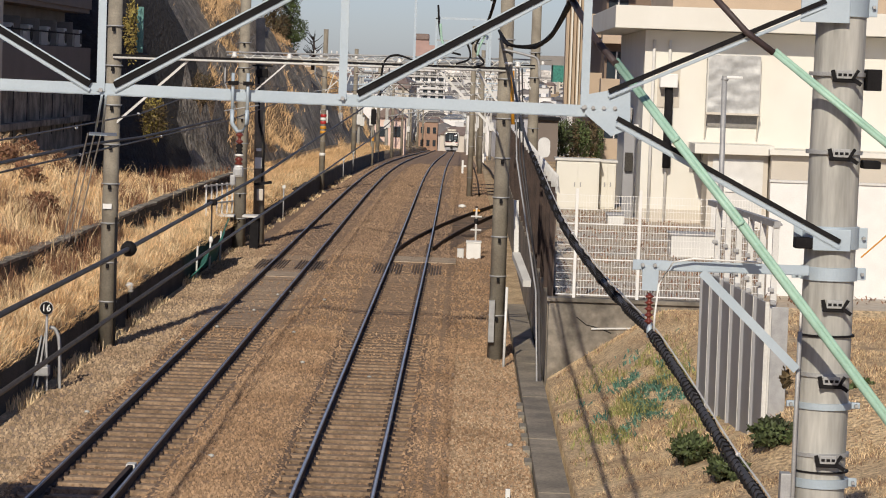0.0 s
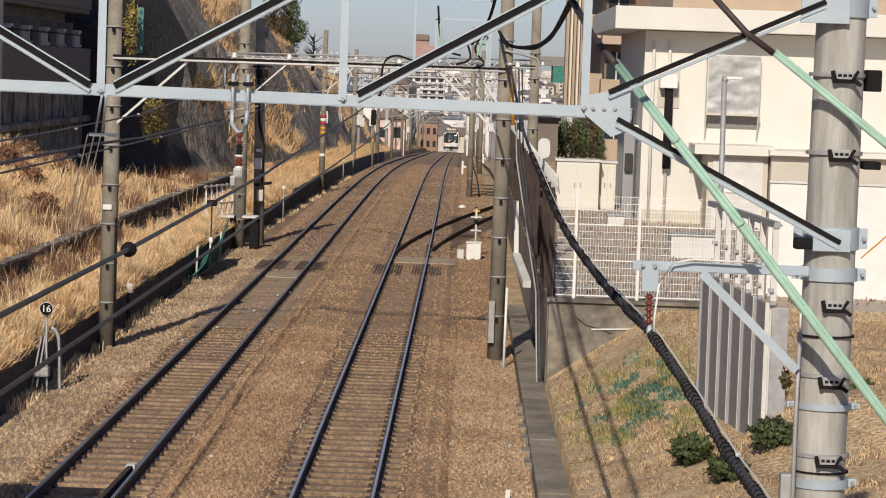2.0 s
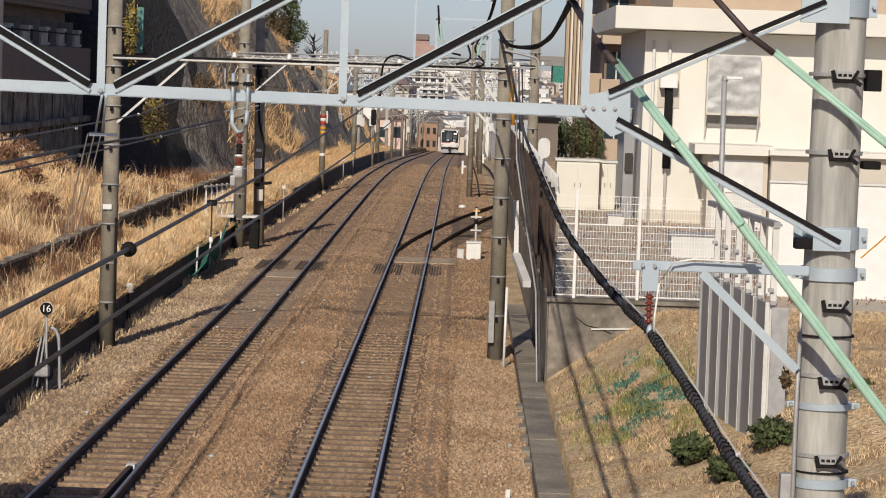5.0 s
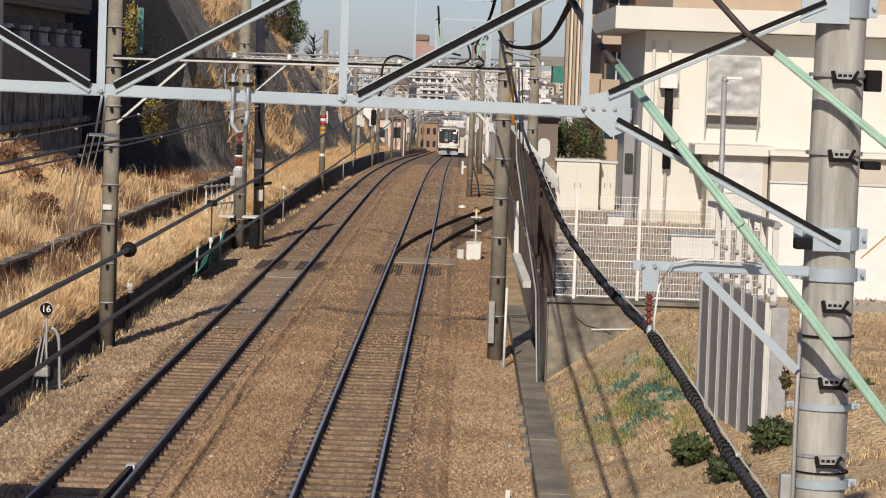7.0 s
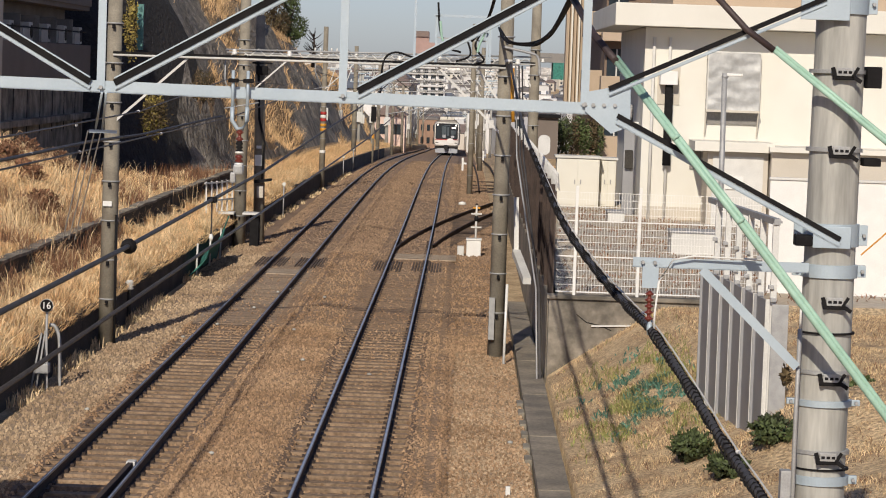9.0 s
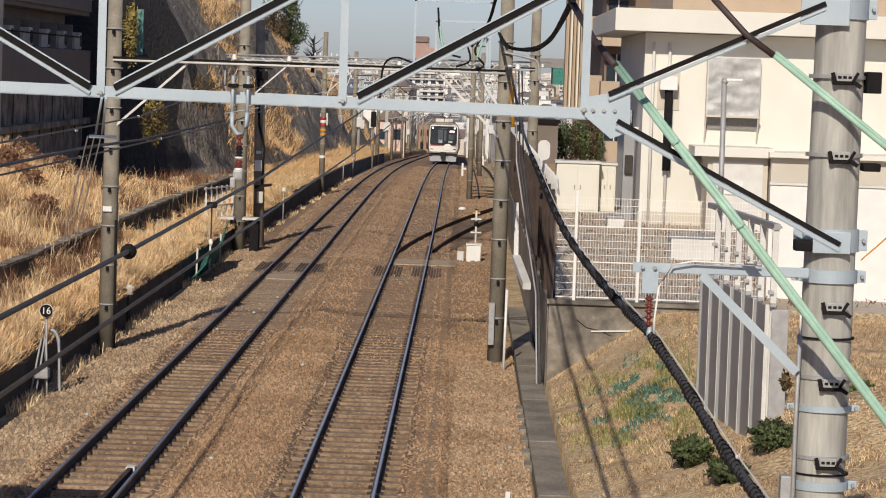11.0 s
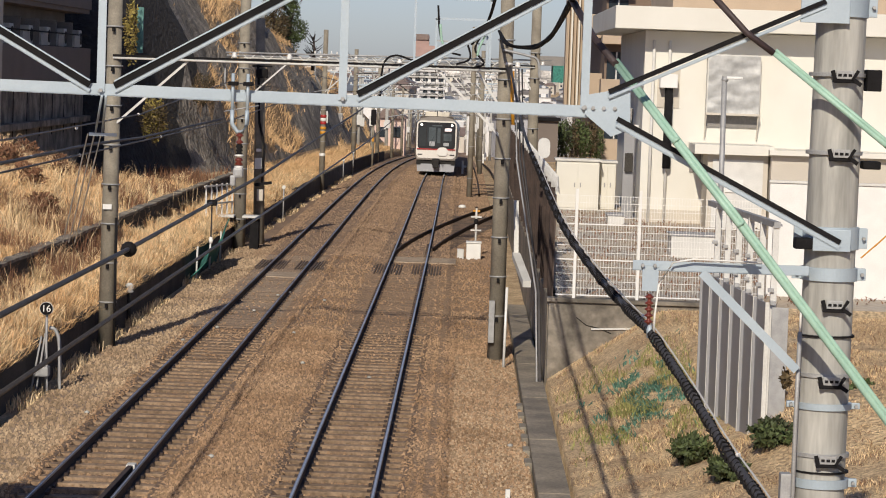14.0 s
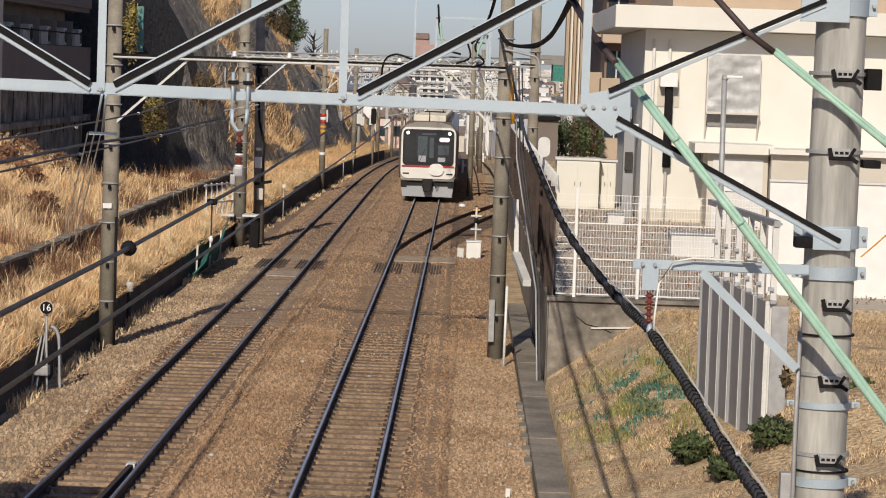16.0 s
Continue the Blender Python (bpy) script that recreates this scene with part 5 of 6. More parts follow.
for i in range(6):
    a, b = Vector((4.01, 46, 0)), Vector((4.42, 39.6, 0))
    p, q = a.lerp(b, i / 6), a.lerp(b, (i + 1) / 6 - 0.012)
    bm = bmesh.new()
    bm_bar(bm, (p.x, p.y, 1.45), (q.x, q.y, 1.45), 0.03, 2.75)
    sh = part("panel", bm, M_GREYPANEL, gf)
    part("panel_edge", box(p.x - 0.05, p.x + 0.01, p.y - 0.04, p.y, 0.1, 2.85), M_GREYPANEL, sh)
    part("panel_edge", box(q.x - 0.05, q.x + 0.01, q.y - 0.01, q.y + 0.03, 0.1, 2.85), M_WHITEOLD, sh)
    ps = part("post", box(q.x + 0.01, q.x + 0.10, q.y - 0.05, q.y + 0.03, 0.1, 3.95, 0.006), M_WHITEOLD, gf)
    part("top_plate", box(q.x + 0.02, q.x + 0.14, q.y - 0.06, q.y + 0.9, 3.95, 3.98), M_GREYPANEL, ps)
    for z in (3.0, 3.35):
        part("bracket", box(q.x - 0.03, q.x + 0.05, q.y - 0.1, q.y - 0.03, z, z + 0.06, 0.01), M_GALVDULL, ps)
    part("hook", box(q.x, q.x + 0.08, q.y - 0.15, q.y - 0.05, 2.82, 2.88, 0.01), M_GALVDULL, ps)
part("end_panel", box(4.43, 4.67, 39.4, 39.44, 0.3, 2.8, 0.008), M_GALVDULL, gf)
part("top_rail", bar((4.08, 46, 3.97), (4.48, 39.6, 3.97), 0.09, 0.09), M_GALVDULL, gf)

# ---- white building in the yard ----
wb = thing("white_building", "cream rendered two-storey building with a deep white eave", "building")
wall = part("wall", box(5.47, 24, 87, 101, 1.3, 7.5), M_WHITEWALL, wb)
part("eave", box(4.45, 25, 85.9, 102, 7.52, 8.22, 0.02), M_WHITEWALL, wb, "deep white roof fascia")
part("plinth", box(5.43, 24, 86.95, 87.0, 1.3, 1.9), M_BEIGE, wb)
part("upper_wall", box(6.5, 24, 90, 101, 8.22, 11), M_TAN, wb, "tan upper storey set back")
for x in (6.9, 7.6):
    part("roof_rail", bar((x, 86.2, 8.2), (x, 86.2, 8.7), 0.05, 0.05), M_WHITE, wb)
part("roof_rail", bar((6.6, 86.2, 8.65), (9.5, 86.2, 8.65), 0.05, 0.05), M_WHITE, wb)
for x, m_ in ((5.75, M_WHITEOLD), (6.25, M_WHITEOLD)):
    part("drain_pipe", tube([(x, 86.9, 1.5), (x, 86.9, 7.2)], 0.05, 8), m_, wb)
win = part("window", box(7.42, 9.08, 86.93, 87.02, 4.55, 6.75), M_GREYBUILD, wb, "recess below a foil-covered shutter")
bm = bmesh.new()
N = 26
gv = [[bm.verts.new((7.45 + 1.6 * i / N, 86.55 + 0.03 * noise.noise(Vector((i * 0.10, j * 0.26, 2))) + 0.012 * noise.noise(Vector((i * 0.25, j * 0.6, 7))), 5.0 + 1.78 * j / N)) for i in range(N + 1)] for j in range(N + 1)]
for j in range(N):
    for i in range(N):
        f = bm.faces.new((gv[j][i], gv[j][i + 1], gv[j + 1][i + 1], gv[j + 1][i]))
        f.smooth = True
foil = part("foil_sheet", bm, mat("silver_foil", (0.45, 0.45, 0.44), 0.55, 0.5, scale=2, vary=0.1, fine=10, bump=0.1), win, "crinkled silver foil sheet")
part("shutter_box", box(7.42, 9.08, 86.62, 86.95, 4.98, 6.82), M_WHITEOLD, win)
part("foil_trim", box(7.4, 9.1, 86.5, 86.6, 4.93, 5.0), M_BEIGE, win)
for x in (7.42, 9.05):
    part("bracket", bar((x, 86.55, 4.95), (x, 86.9, 4.2), 0.04, 0.04), M_BEIGE, win)
hood = part("vent_hood", box(5.95, 6.5, 86.5, 87, 5.72, 6.15, 0.03), M_WHITE, wb)
part("duct", tube([(6.25, 86.75, 5.75), (6.25, 86.75, 4.3), (6.25, 86.75, 3.2)], 0.13, 10), M_BLACK, hood)
part("recess", box(5.9, 6.6, 86.97, 87.0, 5.1, 6.3), M_BEIGE, hood)
part("canopy", box(6.95, 9.4, 84.6, 87, 3.75, 4.05, 0.02), M_WHITEWALL, wb)
blk = part("porch", box(7.4, 9.25, 85, 87, 1.3, 3.74), M_BEIGE, wb)
part("porch_door", box(7.55, 9.1, 84.95, 85, 1.5, 3.6), M_WHITEOLD, blk)
part("notice", box(7.95, 8.5, 84.9, 84.95, 2.6, 3.0), M_PORCELAIN, blk, "blank white notice")
part("lean_to", box(9.3, 24, 84.5, 87, 1.3, 3.8), M_BEIGE, wb)
part("lean_to_roof", box(9.2, 24, 84.2, 87, 3.8, 3.95), M_WHITEWALL, wb)
part("low_window", box(7.0, 7.35, 86.96, 87.0, 3.1, 3.75), M_GREYBUILD, wb)
side = part("side_window", box(5.44, 5.47, 92, 94, 3, 5), M_GLASS, wb)
an = thing("white_hoarding", "smooth white sheet hoarding standing on the grass", "hoarding")
for i in range(6):
    part("sheet", box(6.42 + i * 0.92, 7.33 + i * 0.92, 58.4, 58.46, 1.3, 3.9, 0.004), M_WHITE, an)
part("cap", box(6.4, 12, 58.36, 58.5, 3.9, 3.95), M_WHITEOLD, an)
sl = thing("street_lamp", "slim grey lamp post with a short arm lamp", "lamp")
part("post", tube([(5.55, 60, 1.3), (5.51, 60, 6.1)], 0.06, 10), M_GALVDULL, sl)
part("lamp_head", box(5.55, 5.9, 59.94, 60.06, 6.04, 6.1, 0.02), M_WHITE, sl)
part("bracket", lathe([(0.05, 0), (0.08, 0.04), (0.05, 0.12)], 10, (5.52, 60, 5.98)), M_GALVDULL, sl)
for x0, x1, yy, z1, m_ in ((3.05, 4.5, 93.5, 3.2, M_WHITEWALL), (4.55, 5.1, 94.3, 3.15, M_WHITEWALL)):
    cb = thing("switch_cabinet", "pale cream steel cabinet with two doors in the yard", "cabinet", "yard cabinets")
    part("body", box(x0, x1, yy, yy + 1.2, 1.45, z1 - 0.08, 0.02), m_, cb)
    part("top", box(x0 - 0.06, x1 + 0.06, yy - 0.06, yy + 1.26, z1 - 0.08, z1, 0.015), M_WHITEOLD, cb)
    mid = (x0 + x1) / 2
    for a, b in ((x0 + 0.05, mid - 0.01), (mid + 0.01, x1 - 0.05)):
        dr = part("door", box(a, b, yy - 0.025, yy, 1.55, z1 - 0.14, 0.008), M_WHITEWALL, cb)
        part("handle", box(mid - 0.12 if a < mid - 0.1 and b < mid else mid + 0.08, mid - 0.08 if a < mid - 0.1 and b < mid else mid + 0.12, yy - 0.05, yy - 0.025, 2.25, 2.4), M_GALVDULL, dr)
cl = thing("grey_column", "grey steel column with a meter box by the building", "column")
part("shaft", box(5.0, 5.35, 88.5, 88.8, 1.4, 4.3, 0.02), M_GREYPANEL, cl)
part("head", box(4.9, 5.45, 88.4, 88.9, 4.3, 4.5, 0.02), M_WHITE, cl)
part("meter", box(5.05, 5.3, 88.35, 88.5, 3.0, 3.6, 0.03), M_DARKCONC, cl)
for x, y, w, h in ((5.25, 70, 1.15, 0.6), (4.35, 84, 0.5, 0.35)):
    cbx = thing("concrete_pit", "pale concrete pit box with a flat grey lid", "pit", "pits in the yard")
    part("body", box(x, x + w, y, y + 1.2, 1.4, 1.45 + h, 0.02), M_WHITEOLD, cbx)
    part("lid", box(x - 0.04, x + w + 0.04, y - 0.04, y + 1.24, 1.45 + h, 1.5 + h, 0.01), M_GREYPANEL, cbx)

# ---- tan apartment building behind the yard ----
ap = thing("tan_apartment_building", "tan tiled apartment building with stacked balconies", "building")
part("wall", box(6.2, 20, 128, 150, 1.0, 16), M_TANDARK, ap)
part("rear_wing", box(6.25, 18, 150, 166, 0.5, 16), M_TAN, ap)
for i in range(6):
    part("fin", box(5.15 + i * 0.19, 5.24 + i * 0.19, 148.2, 148.5, 4.2, 14), M_WHITEWALL if i % 2 else M_TAN, ap)
part("fin_wall", box(5.1, 6.25, 148.6, 150.5, 4.2, 14), M_TAN, ap)
for fl in range(5):
    z = 2.0 + fl * 2.75
    b = part("balcony", box(6.0, 7.3, 126.6, 128, z, z + 1.15, 0.02), M_TAN, ap)
    part("balcony", box(5.6, 6.2, 130, 140, z + 0.3, z + 1.4, 0.02), M_TAN, ap)
    wd = part("window", box(6.3, 7.2, 127.95, 128.0, z + 1.15, z + 2.4), M_GLASS, ap)
    part("frame", box(6.72, 6.78, 127.92, 127.97, z + 1.15, z + 2.4), M_WHITEOLD, wd)
tl = thing("teal_shed", "far teal metal shed on a mound", "shed")
part("body", box(9.0, 10.5, 300, 306, 5.2, 7.0), M_TEAL, tl)
part("roof", box(7.4, 10.6, 300, 306, 7.0, 8.0), M_GREYBUILD, tl)


# ---- town on the far hillside ----
HOUSE_WALLS = [mat("house_wall", c, 0.9, scale=0.3, vary=0.06, fine=5, bump=0, local=True) for c in ((0.72, 0.70, 0.68), (0.62, 0.61, 0.60), (0.58, 0.53, 0.46), (0.76, 0.75, 0.74), (0.72, 0.71, 0.70), (0.46, 0.46, 0.48), (0.68, 0.64, 0.56), (0.50, 0.46, 0.43))]
HOUSE_ROOFS = [mat("house_roof", c, 0.8, scale=0.6, vary=0.15, fine=6, bump=0.1, local=True) for c in ((0.12, 0.11, 0.11), (0.20, 0.18, 0.17), (0.22, 0.165, 0.145), (0.15, 0.17, 0.21), (0.35, 0.33, 0.31))]


def town_house(w, d, h, flat, wall_m, roof_m):
    t = thing("house", "small distant house with pale walls and a low roof", "house", "houses of the far town")
    part("wall", box(-w / 2, w / 2, -d / 2, d / 2, -3, h), wall_m, t)
    if flat:
        rf = part("roof", box(-w / 2 - 0.2, w / 2 + 0.2, -d / 2 - 0.2, d / 2 + 0.2, h, h + 0.4), roof_m, t)
        part("roof_box", box(-w * 0.2, w * 0.15, -1, 1.5, h + 0.4, h + 2.0), wall_m, rf)
    else:
        bm = bmesh.new()
        e = 0.5
        v = [bm.verts.new(p) for p in ((-w / 2 - e, -d / 2 - e, h), (w / 2 + e, -d / 2 - e, h), (w / 2 + e, d / 2 + e, h), (-w / 2 - e, d / 2 + e, h), (-w / 2 + w * 0.22, 0, h + d * 0.27), (w / 2 - w * 0.22, 0, h + d * 0.27))]
        for f in ((0, 1, 5, 4), (2, 3, 4, 5), (1, 2, 5), (3, 0, 4), (3, 2, 1, 0)):
            bm.faces.new([v[i] for i in f])
        part("roof", bm, roof_m, t)
    rows = max(1, int(h // 2.8))
    cols = 2 if rows < 3 else 3
    for r in range(rows):
        for c in range(cols):
            x = -w / 2 + (c + 0.5) * w / cols
            wn_ = part("window", box(x - 0.65, x + 0.65, -d / 2 - 0.06, -d / 2 + 0.1, 0.9 + r * 2.8, 2.1 + r * 2.8), M_GLASS, t)
            if r and c % 2 == 0:
                part("balcony", box(x - 1.1, x + 1.1, -d / 2 - 0.9, -d / 2, r * 2.8 - 0.1, r * 2.8 + 0.8), wall_m, wn_)
    return t


protos = [town_house(8, 7, 5.6, False, HOUSE_WALLS[0], HOUSE_ROOFS[0]), town_house(7, 8, 5.8, False, HOUSE_WALLS[2], HOUSE_ROOFS[2]),
          town_house(9, 7, 5.6, False, HOUSE_WALLS[3], HOUSE_ROOFS[3]), town_house(7, 7, 8.2, True, HOUSE_WALLS[1], HOUSE_ROOFS[4]),
          town_house(8, 8, 6.0, False, HOUSE_WALLS[4], HOUSE_ROOFS[1]), town_house(10, 8, 8.6, True, HOUSE_WALLS[6], HOUSE_ROOFS[4]),
          town_house(6.5, 7, 5.6, False, HOUSE_WALLS[5], HOUSE_ROOFS[0]), town_house(14, 9, 11.4, True, HOUSE_WALLS[3], HOUSE_ROOFS[4]),
          town_house(9, 7, 5.6, False, HOUSE_WALLS[7], HOUSE_ROOFS[1]), town_house(18, 10, 14.2, True, HOUSE_WALLS[0], HOUSE_ROOFS[4])]
rnd = random.Random(5)
spots, tries = [], 0
while len(spots) < 430 and tries < 40000:
    tries += 1
    y = 640 + 2150 * rnd.random() ** 1.1
    x = rnd.uniform(-0.066, 0.045) * y
    if y < 700 and abs(x - rail_x(min(y, 690)) + 1.8) < 12:
        continue
    if y < 345 and x < 0:
        continue
    if any((x - a) ** 2 + (y - b) ** 2 * 0.03 < 8.6 ** 2 for a, b in spots):
        continue
    spots.append((x, y))
while len(spots) < 520:
    y = rnd.uniform(375, 640)
    x = rnd.choice((rnd.uniform(-0.075, -0.03), rnd.uniform(-0.05, -0.026), rnd.uniform(0.012, 0.045))) * y
    if abs(x - rail_x(y) + 1.8) < 8.5 or any((x - a) ** 2 + (y - b) ** 2 * 0.1 < 6.5 ** 2 for a, b in spots):
        tries += 1
        if tries > 60000:
            break
        continue
    spots.append((x, y))
spots.sort(key=lambda p: p[1])
rest = bmesh.new()
for x, y in spots[300:]:
    w, h, z = rnd.uniform(3, 4.5), rnd.uniform(5.2, 8.2), land(x, y)
    bm_box(rest, x - w, x + w, y - 4, y + 4, z - 4, z + h)
    bm_box(rest, x - w - 0.4, x + w + 0.4, y - 4.4, y + 4.4, z + h, z + h + 0.5)
    bm_box(rest, x - w * 0.6, x - w * 0.2, y - 4.1, y - 3.9, z + h - 2.2, z + h - 1.0)
    bm_box(rest, x + w * 0.2, x + w * 0.6, y - 4.1, y - 3.9, z + h - 2.2, z + h - 1.0)
tagged(part("far_town", rest, mat("far_town_wall", (0.60, 0.58, 0.56), 0.9, scale=0.2, vary=0.1, fine=3, bump=0, per=-0.6)), "pale houses massed on the farthest hillside", "houses", kind="stuff")
spots = spots[:300]
rnd.shuffle(spots)
for slot in (7, 9, 5, 3):   # the tall prototypes stand far off
    if spots[slot][1] < 1300:
        j = next(j for j in range(10, len(spots)) if spots[j][1] > 1350)
        spots[slot], spots[j] = spots[j], spots[slot]
for i, (x, y) in enumerate(spots):
    k = i if i < 10 else rnd.choice((0, 1, 2, 3, 4, 5, 6, 0, 2, 3, 8, 0, 2, 7) if y > 1100 else (0, 1, 2, 4, 6, 3, 8))
    if k in (7, 9) and y < 1300:
        k = 3
    m = pose(x, y, land(x, y), 0, 0, rnd.choice((0, 0, 90, 180)) + rnd.uniform(-25, 25))
    if i < 10:
        protos[i].matrix_basis = m
    else:
        copy_thing(protos[k], m)
TOWER_M = mat("tower_pink", (0.40, 0.27, 0.24), 0.9, scale=0.3, vary=0.08, fine=3, bump=0)
tower = thing("tower_block", "distant pinkish-brown tower block with a stepped top", "building")
part("shaft", box(-30, -18.5, 1500, 1515, -5, 19.5), TOWER_M, tower)
part("upper", box(-30, -22.5, 1500, 1515, 19.5, 25), TOWER_M, tower)
part("cap", box(-30, -22.8, 1499, 1515, 22.5, 25.5), HOUSE_ROOFS[2], tower)
slab = thing("apartment_slab", "distant white apartment slab with rows of windows", "building")
part("wall", box(-40, -12, 1380, 1392, -18, 8.5), HOUSE_WALLS[3], slab)
part("roof", box(-40.4, -11.6, 1379.6, 1392.4, 8.5, 9.2), HOUSE_ROOFS[4], slab)
for fl in range(8):
    rail_ = part("balcony", box(-39.5, -12.5, 1378.6, 1380, -15.5 + fl * 3, -14.4 + fl * 3), HOUSE_WALLS[1], slab)
    for c in range(7):
        part("window", box(-38.6 + c * 3.9, -36.2 + c * 3.9, 1379.9, 1380.1, -14.4 + fl * 3, -12.8 + fl * 3), M_GLASS, rail_)
brick = thing("brick_building", "distant orange-brown tiled building by the line", "building")
part("wall", box(-9.6, -5.9, 545, 560, -16, -4.2), mat("orange_tile", (0.36, 0.23, 0.165), 0.9, scale=0.5, vary=0.1, fine=6, bump=0), brick)
part("roof", box(-9.8, -5.7, 544.8, 560.2, -4.2, -3.8), HOUSE_ROOFS[1], brick)
for r in range(3):
    for c in range(3):
        part("window", box(-9.2 + c * 1.2, -8.6 + c * 1.2, 544.9, 545.0, -11.4 + r * 2.5, -10.2 + r * 2.5), M_GLASS, brick)
pk = thing("pink_house", "distant peach rendered house with a pitched roof", "house")
part("wall", box(-11.5, -7.6, 335, 343, -7, 0.2), mat("peach_render", (0.72, 0.54, 0.46), 0.9, scale=0.5, vary=0.06, fine=6, bump=0), pk)
bm = bmesh.new()
v = [bm.verts.new(p) for p in ((-11.8, 334.6, 0.1), (-7.3, 334.6, 0.1), (-7.3, 343.4, 0.1), (-11.8, 343.4, 0.1), (-9.5, 334.6, 1.6), (-9.5, 343.4, 1.6))]
for f in ((0, 1, 4), (1, 2, 5, 4), (2, 3, 5), (3, 0, 4, 5), (3, 2, 1, 0)):
    bm.faces.new([v[i] for i in f])
part("roof", bm, HOUSE_ROOFS[2], pk)
for x in (-10.8, -9.0):
    part("window", box(x, x + 0.9, 334.9, 335, -2.2, -1.0), M_GLASS, pk)
hh = thing("hill_house", "white house on top of the cut slope", "house")
part("wall", box(-17.5, -14.6, 171, 180, 7, 12.5), M_WHITEWALL, hh)
part("roof", box(-17.8, -14.3, 170.6, 180.4, 12.5, 12.8), HOUSE_ROOFS[1], hh)
part("window", box(-15.8, -15.0, 170.9, 171, 9.6, 10.7), M_GLASS, hh)
hs = thing("hill_shed", "grey shed among the trees on the hilltop", "shed")
part("wall", box(-15.1, -13.6, 204, 208, 6.5, 9.3), M_GREYBUILD, hs)
part("roof", box(-15.3, -13.4, 203.7, 208.3, 9.3, 9.5), HOUSE_ROOFS[3], hs)
part("window", box(-14.7, -14.2, 203.9, 204, 7.8, 8.6), M_GLASS, hs)


# ---- plants ----
def blades(name, label, category, n, place, h0, h1, width, material, lean=0.35, parent=None):
    """Many thin bent blades in one mesh. place(rnd) gives the root."""
    r = random.Random(hash(len(name) * 7 + n) % 9999)
    verts, faces = [], []
    for _ in range(n):
        p = place(r)
        if p is None:
            continue
        x, y, z, s = p
        h = r.uniform(h0, h1) * s
        a = r.uniform(0, 6.283)
        wx, wy = math.cos(a) * width * 0.5, math.sin(a) * width * 0.5
        b = r.uniform(0, 6.283)
        ln = r.uniform(0.1, 1) * lean * h
        lx, ly = math.cos(b) * ln, math.sin(b) * ln
        k = len(verts)
        verts += [(x - wx, y - wy, z - 0.03), (x + wx, y + wy, z - 0.03), (x + lx * 0.4 + wx * 0.8, y + ly * 0.4 + wy * 0.8, z + h * 0.6), (x + lx * 0.4 - wx * 0.8, y + ly * 0.4 - wy * 0.8, z + h * 0.6), (x + lx, y + ly, z + h * r.uniform(0.8, 1))]
        faces += [(k, k + 1, k + 2, k + 3), (k + 3, k + 2, k + 4)]
    me = bpy.data.meshes.new(name)
    me.from_pydata(verts, [], faces)
    me.materials.append(material)
    o = new(name, me)
    if parent:
        o.parent = parent
        return o
    return tagged(o, label, category, kind="stuff")


def clumpy(x, y, s, seed):
    return noise.noise(Vector((x * s, y * s, seed)))


def bank_place(tall):
    def f(r):
        y = 40 + 95 * r.random() ** 1.3
        lx = 0.1 + float(np.interp(y, [84, 100, 106], [11, 5.5, 2.0])) * r.random() ** 1.3
        x = wall_x(y) - lx
        c = clumpy(x, y, 0.5, tall * 3)
        if c < (-0.15 if tall else -0.3):
            return None
        c2 = clumpy(x, y, 1.25, 20)
        return x, y, land(x, y), (0.42 + 1.25 * max(0, c2 + 0.12) + 0.3 * max(0, c)) * float(np.interp(y, [75, 95], [1, 0.7])) * float(np.interp(lx, [0.6, 1.3, 2.3, 3.2], [1, 0.62, 0.6, 1]))
    return f


M_TURF = mat("matted_turf", (0.76, 0.575, 0.34), 0.85, scale=1.2, vary=0.2, fine=20, second=(0.52, 0.37, 0.21), per=-0.4, bump=0)
M_REED = mat("red_brown_weed", (0.26, 0.13, 0.07), 0.85, scale=0.6, vary=0.2, fine=20, second=(0.16, 0.08, 0.045), per=-0.4, bump=0)
def tufts(name, label, n, blades_each, place, h0, h1, width, material, seed):
    """Tussocks: arching blades fanned out of one root, in one mesh."""
    r = random.Random(seed)
    verts, faces = [], []
    for _ in range(n):
        p = place(r)
        if p is None:
            continue
        x, y, z, s = p
        blow = r.gauss(0.4, 0.5), r.gauss(-0.5, 0.5)
        for _k in range(blades_each):
            h = r.uniform(h0, h1) * s
            b, sp = r.uniform(0, 6.283), r.uniform(0.15, 1.0) * h
            ex, ey = math.cos(b) * sp + blow[0] * h * 0.4, math.sin(b) * sp + blow[1] * h * 0.4
            a = r.uniform(0, 6.283)
            wx, wy = math.cos(a) * width * 0.5, math.sin(a) * width * 0.5
            x0, y0 = x + r.gauss(0, 0.08), y + r.gauss(0, 0.1)
            drop = r.uniform(0.55, 1.0)
            k = len(verts)
            for u, zz, ww in ((0, -0.04, 1.0), (0.22, 0.55, 0.9), (0.6, 0.95, 0.7)):
                verts.append((x0 + ex * u - wx * ww, y0 + ey * u - wy * ww, z + h * zz))
                verts.append((x0 + ex * u + wx * ww, y0 + ey * u + wy * ww, z + h * zz))
            verts.append((x0 + ex, y0 + ey, z + h * drop))
            faces += [(k, k + 1, k + 3, k + 2), (k + 2, k + 3, k + 5, k + 4), (k + 4, k + 5, k + 6)]
    me = bpy.data.meshes.new(name)
    me.from_pydata(verts, [], faces)
    me.materials.append(material)
    return tagged(new(name, me), label, "grass", kind="stuff")


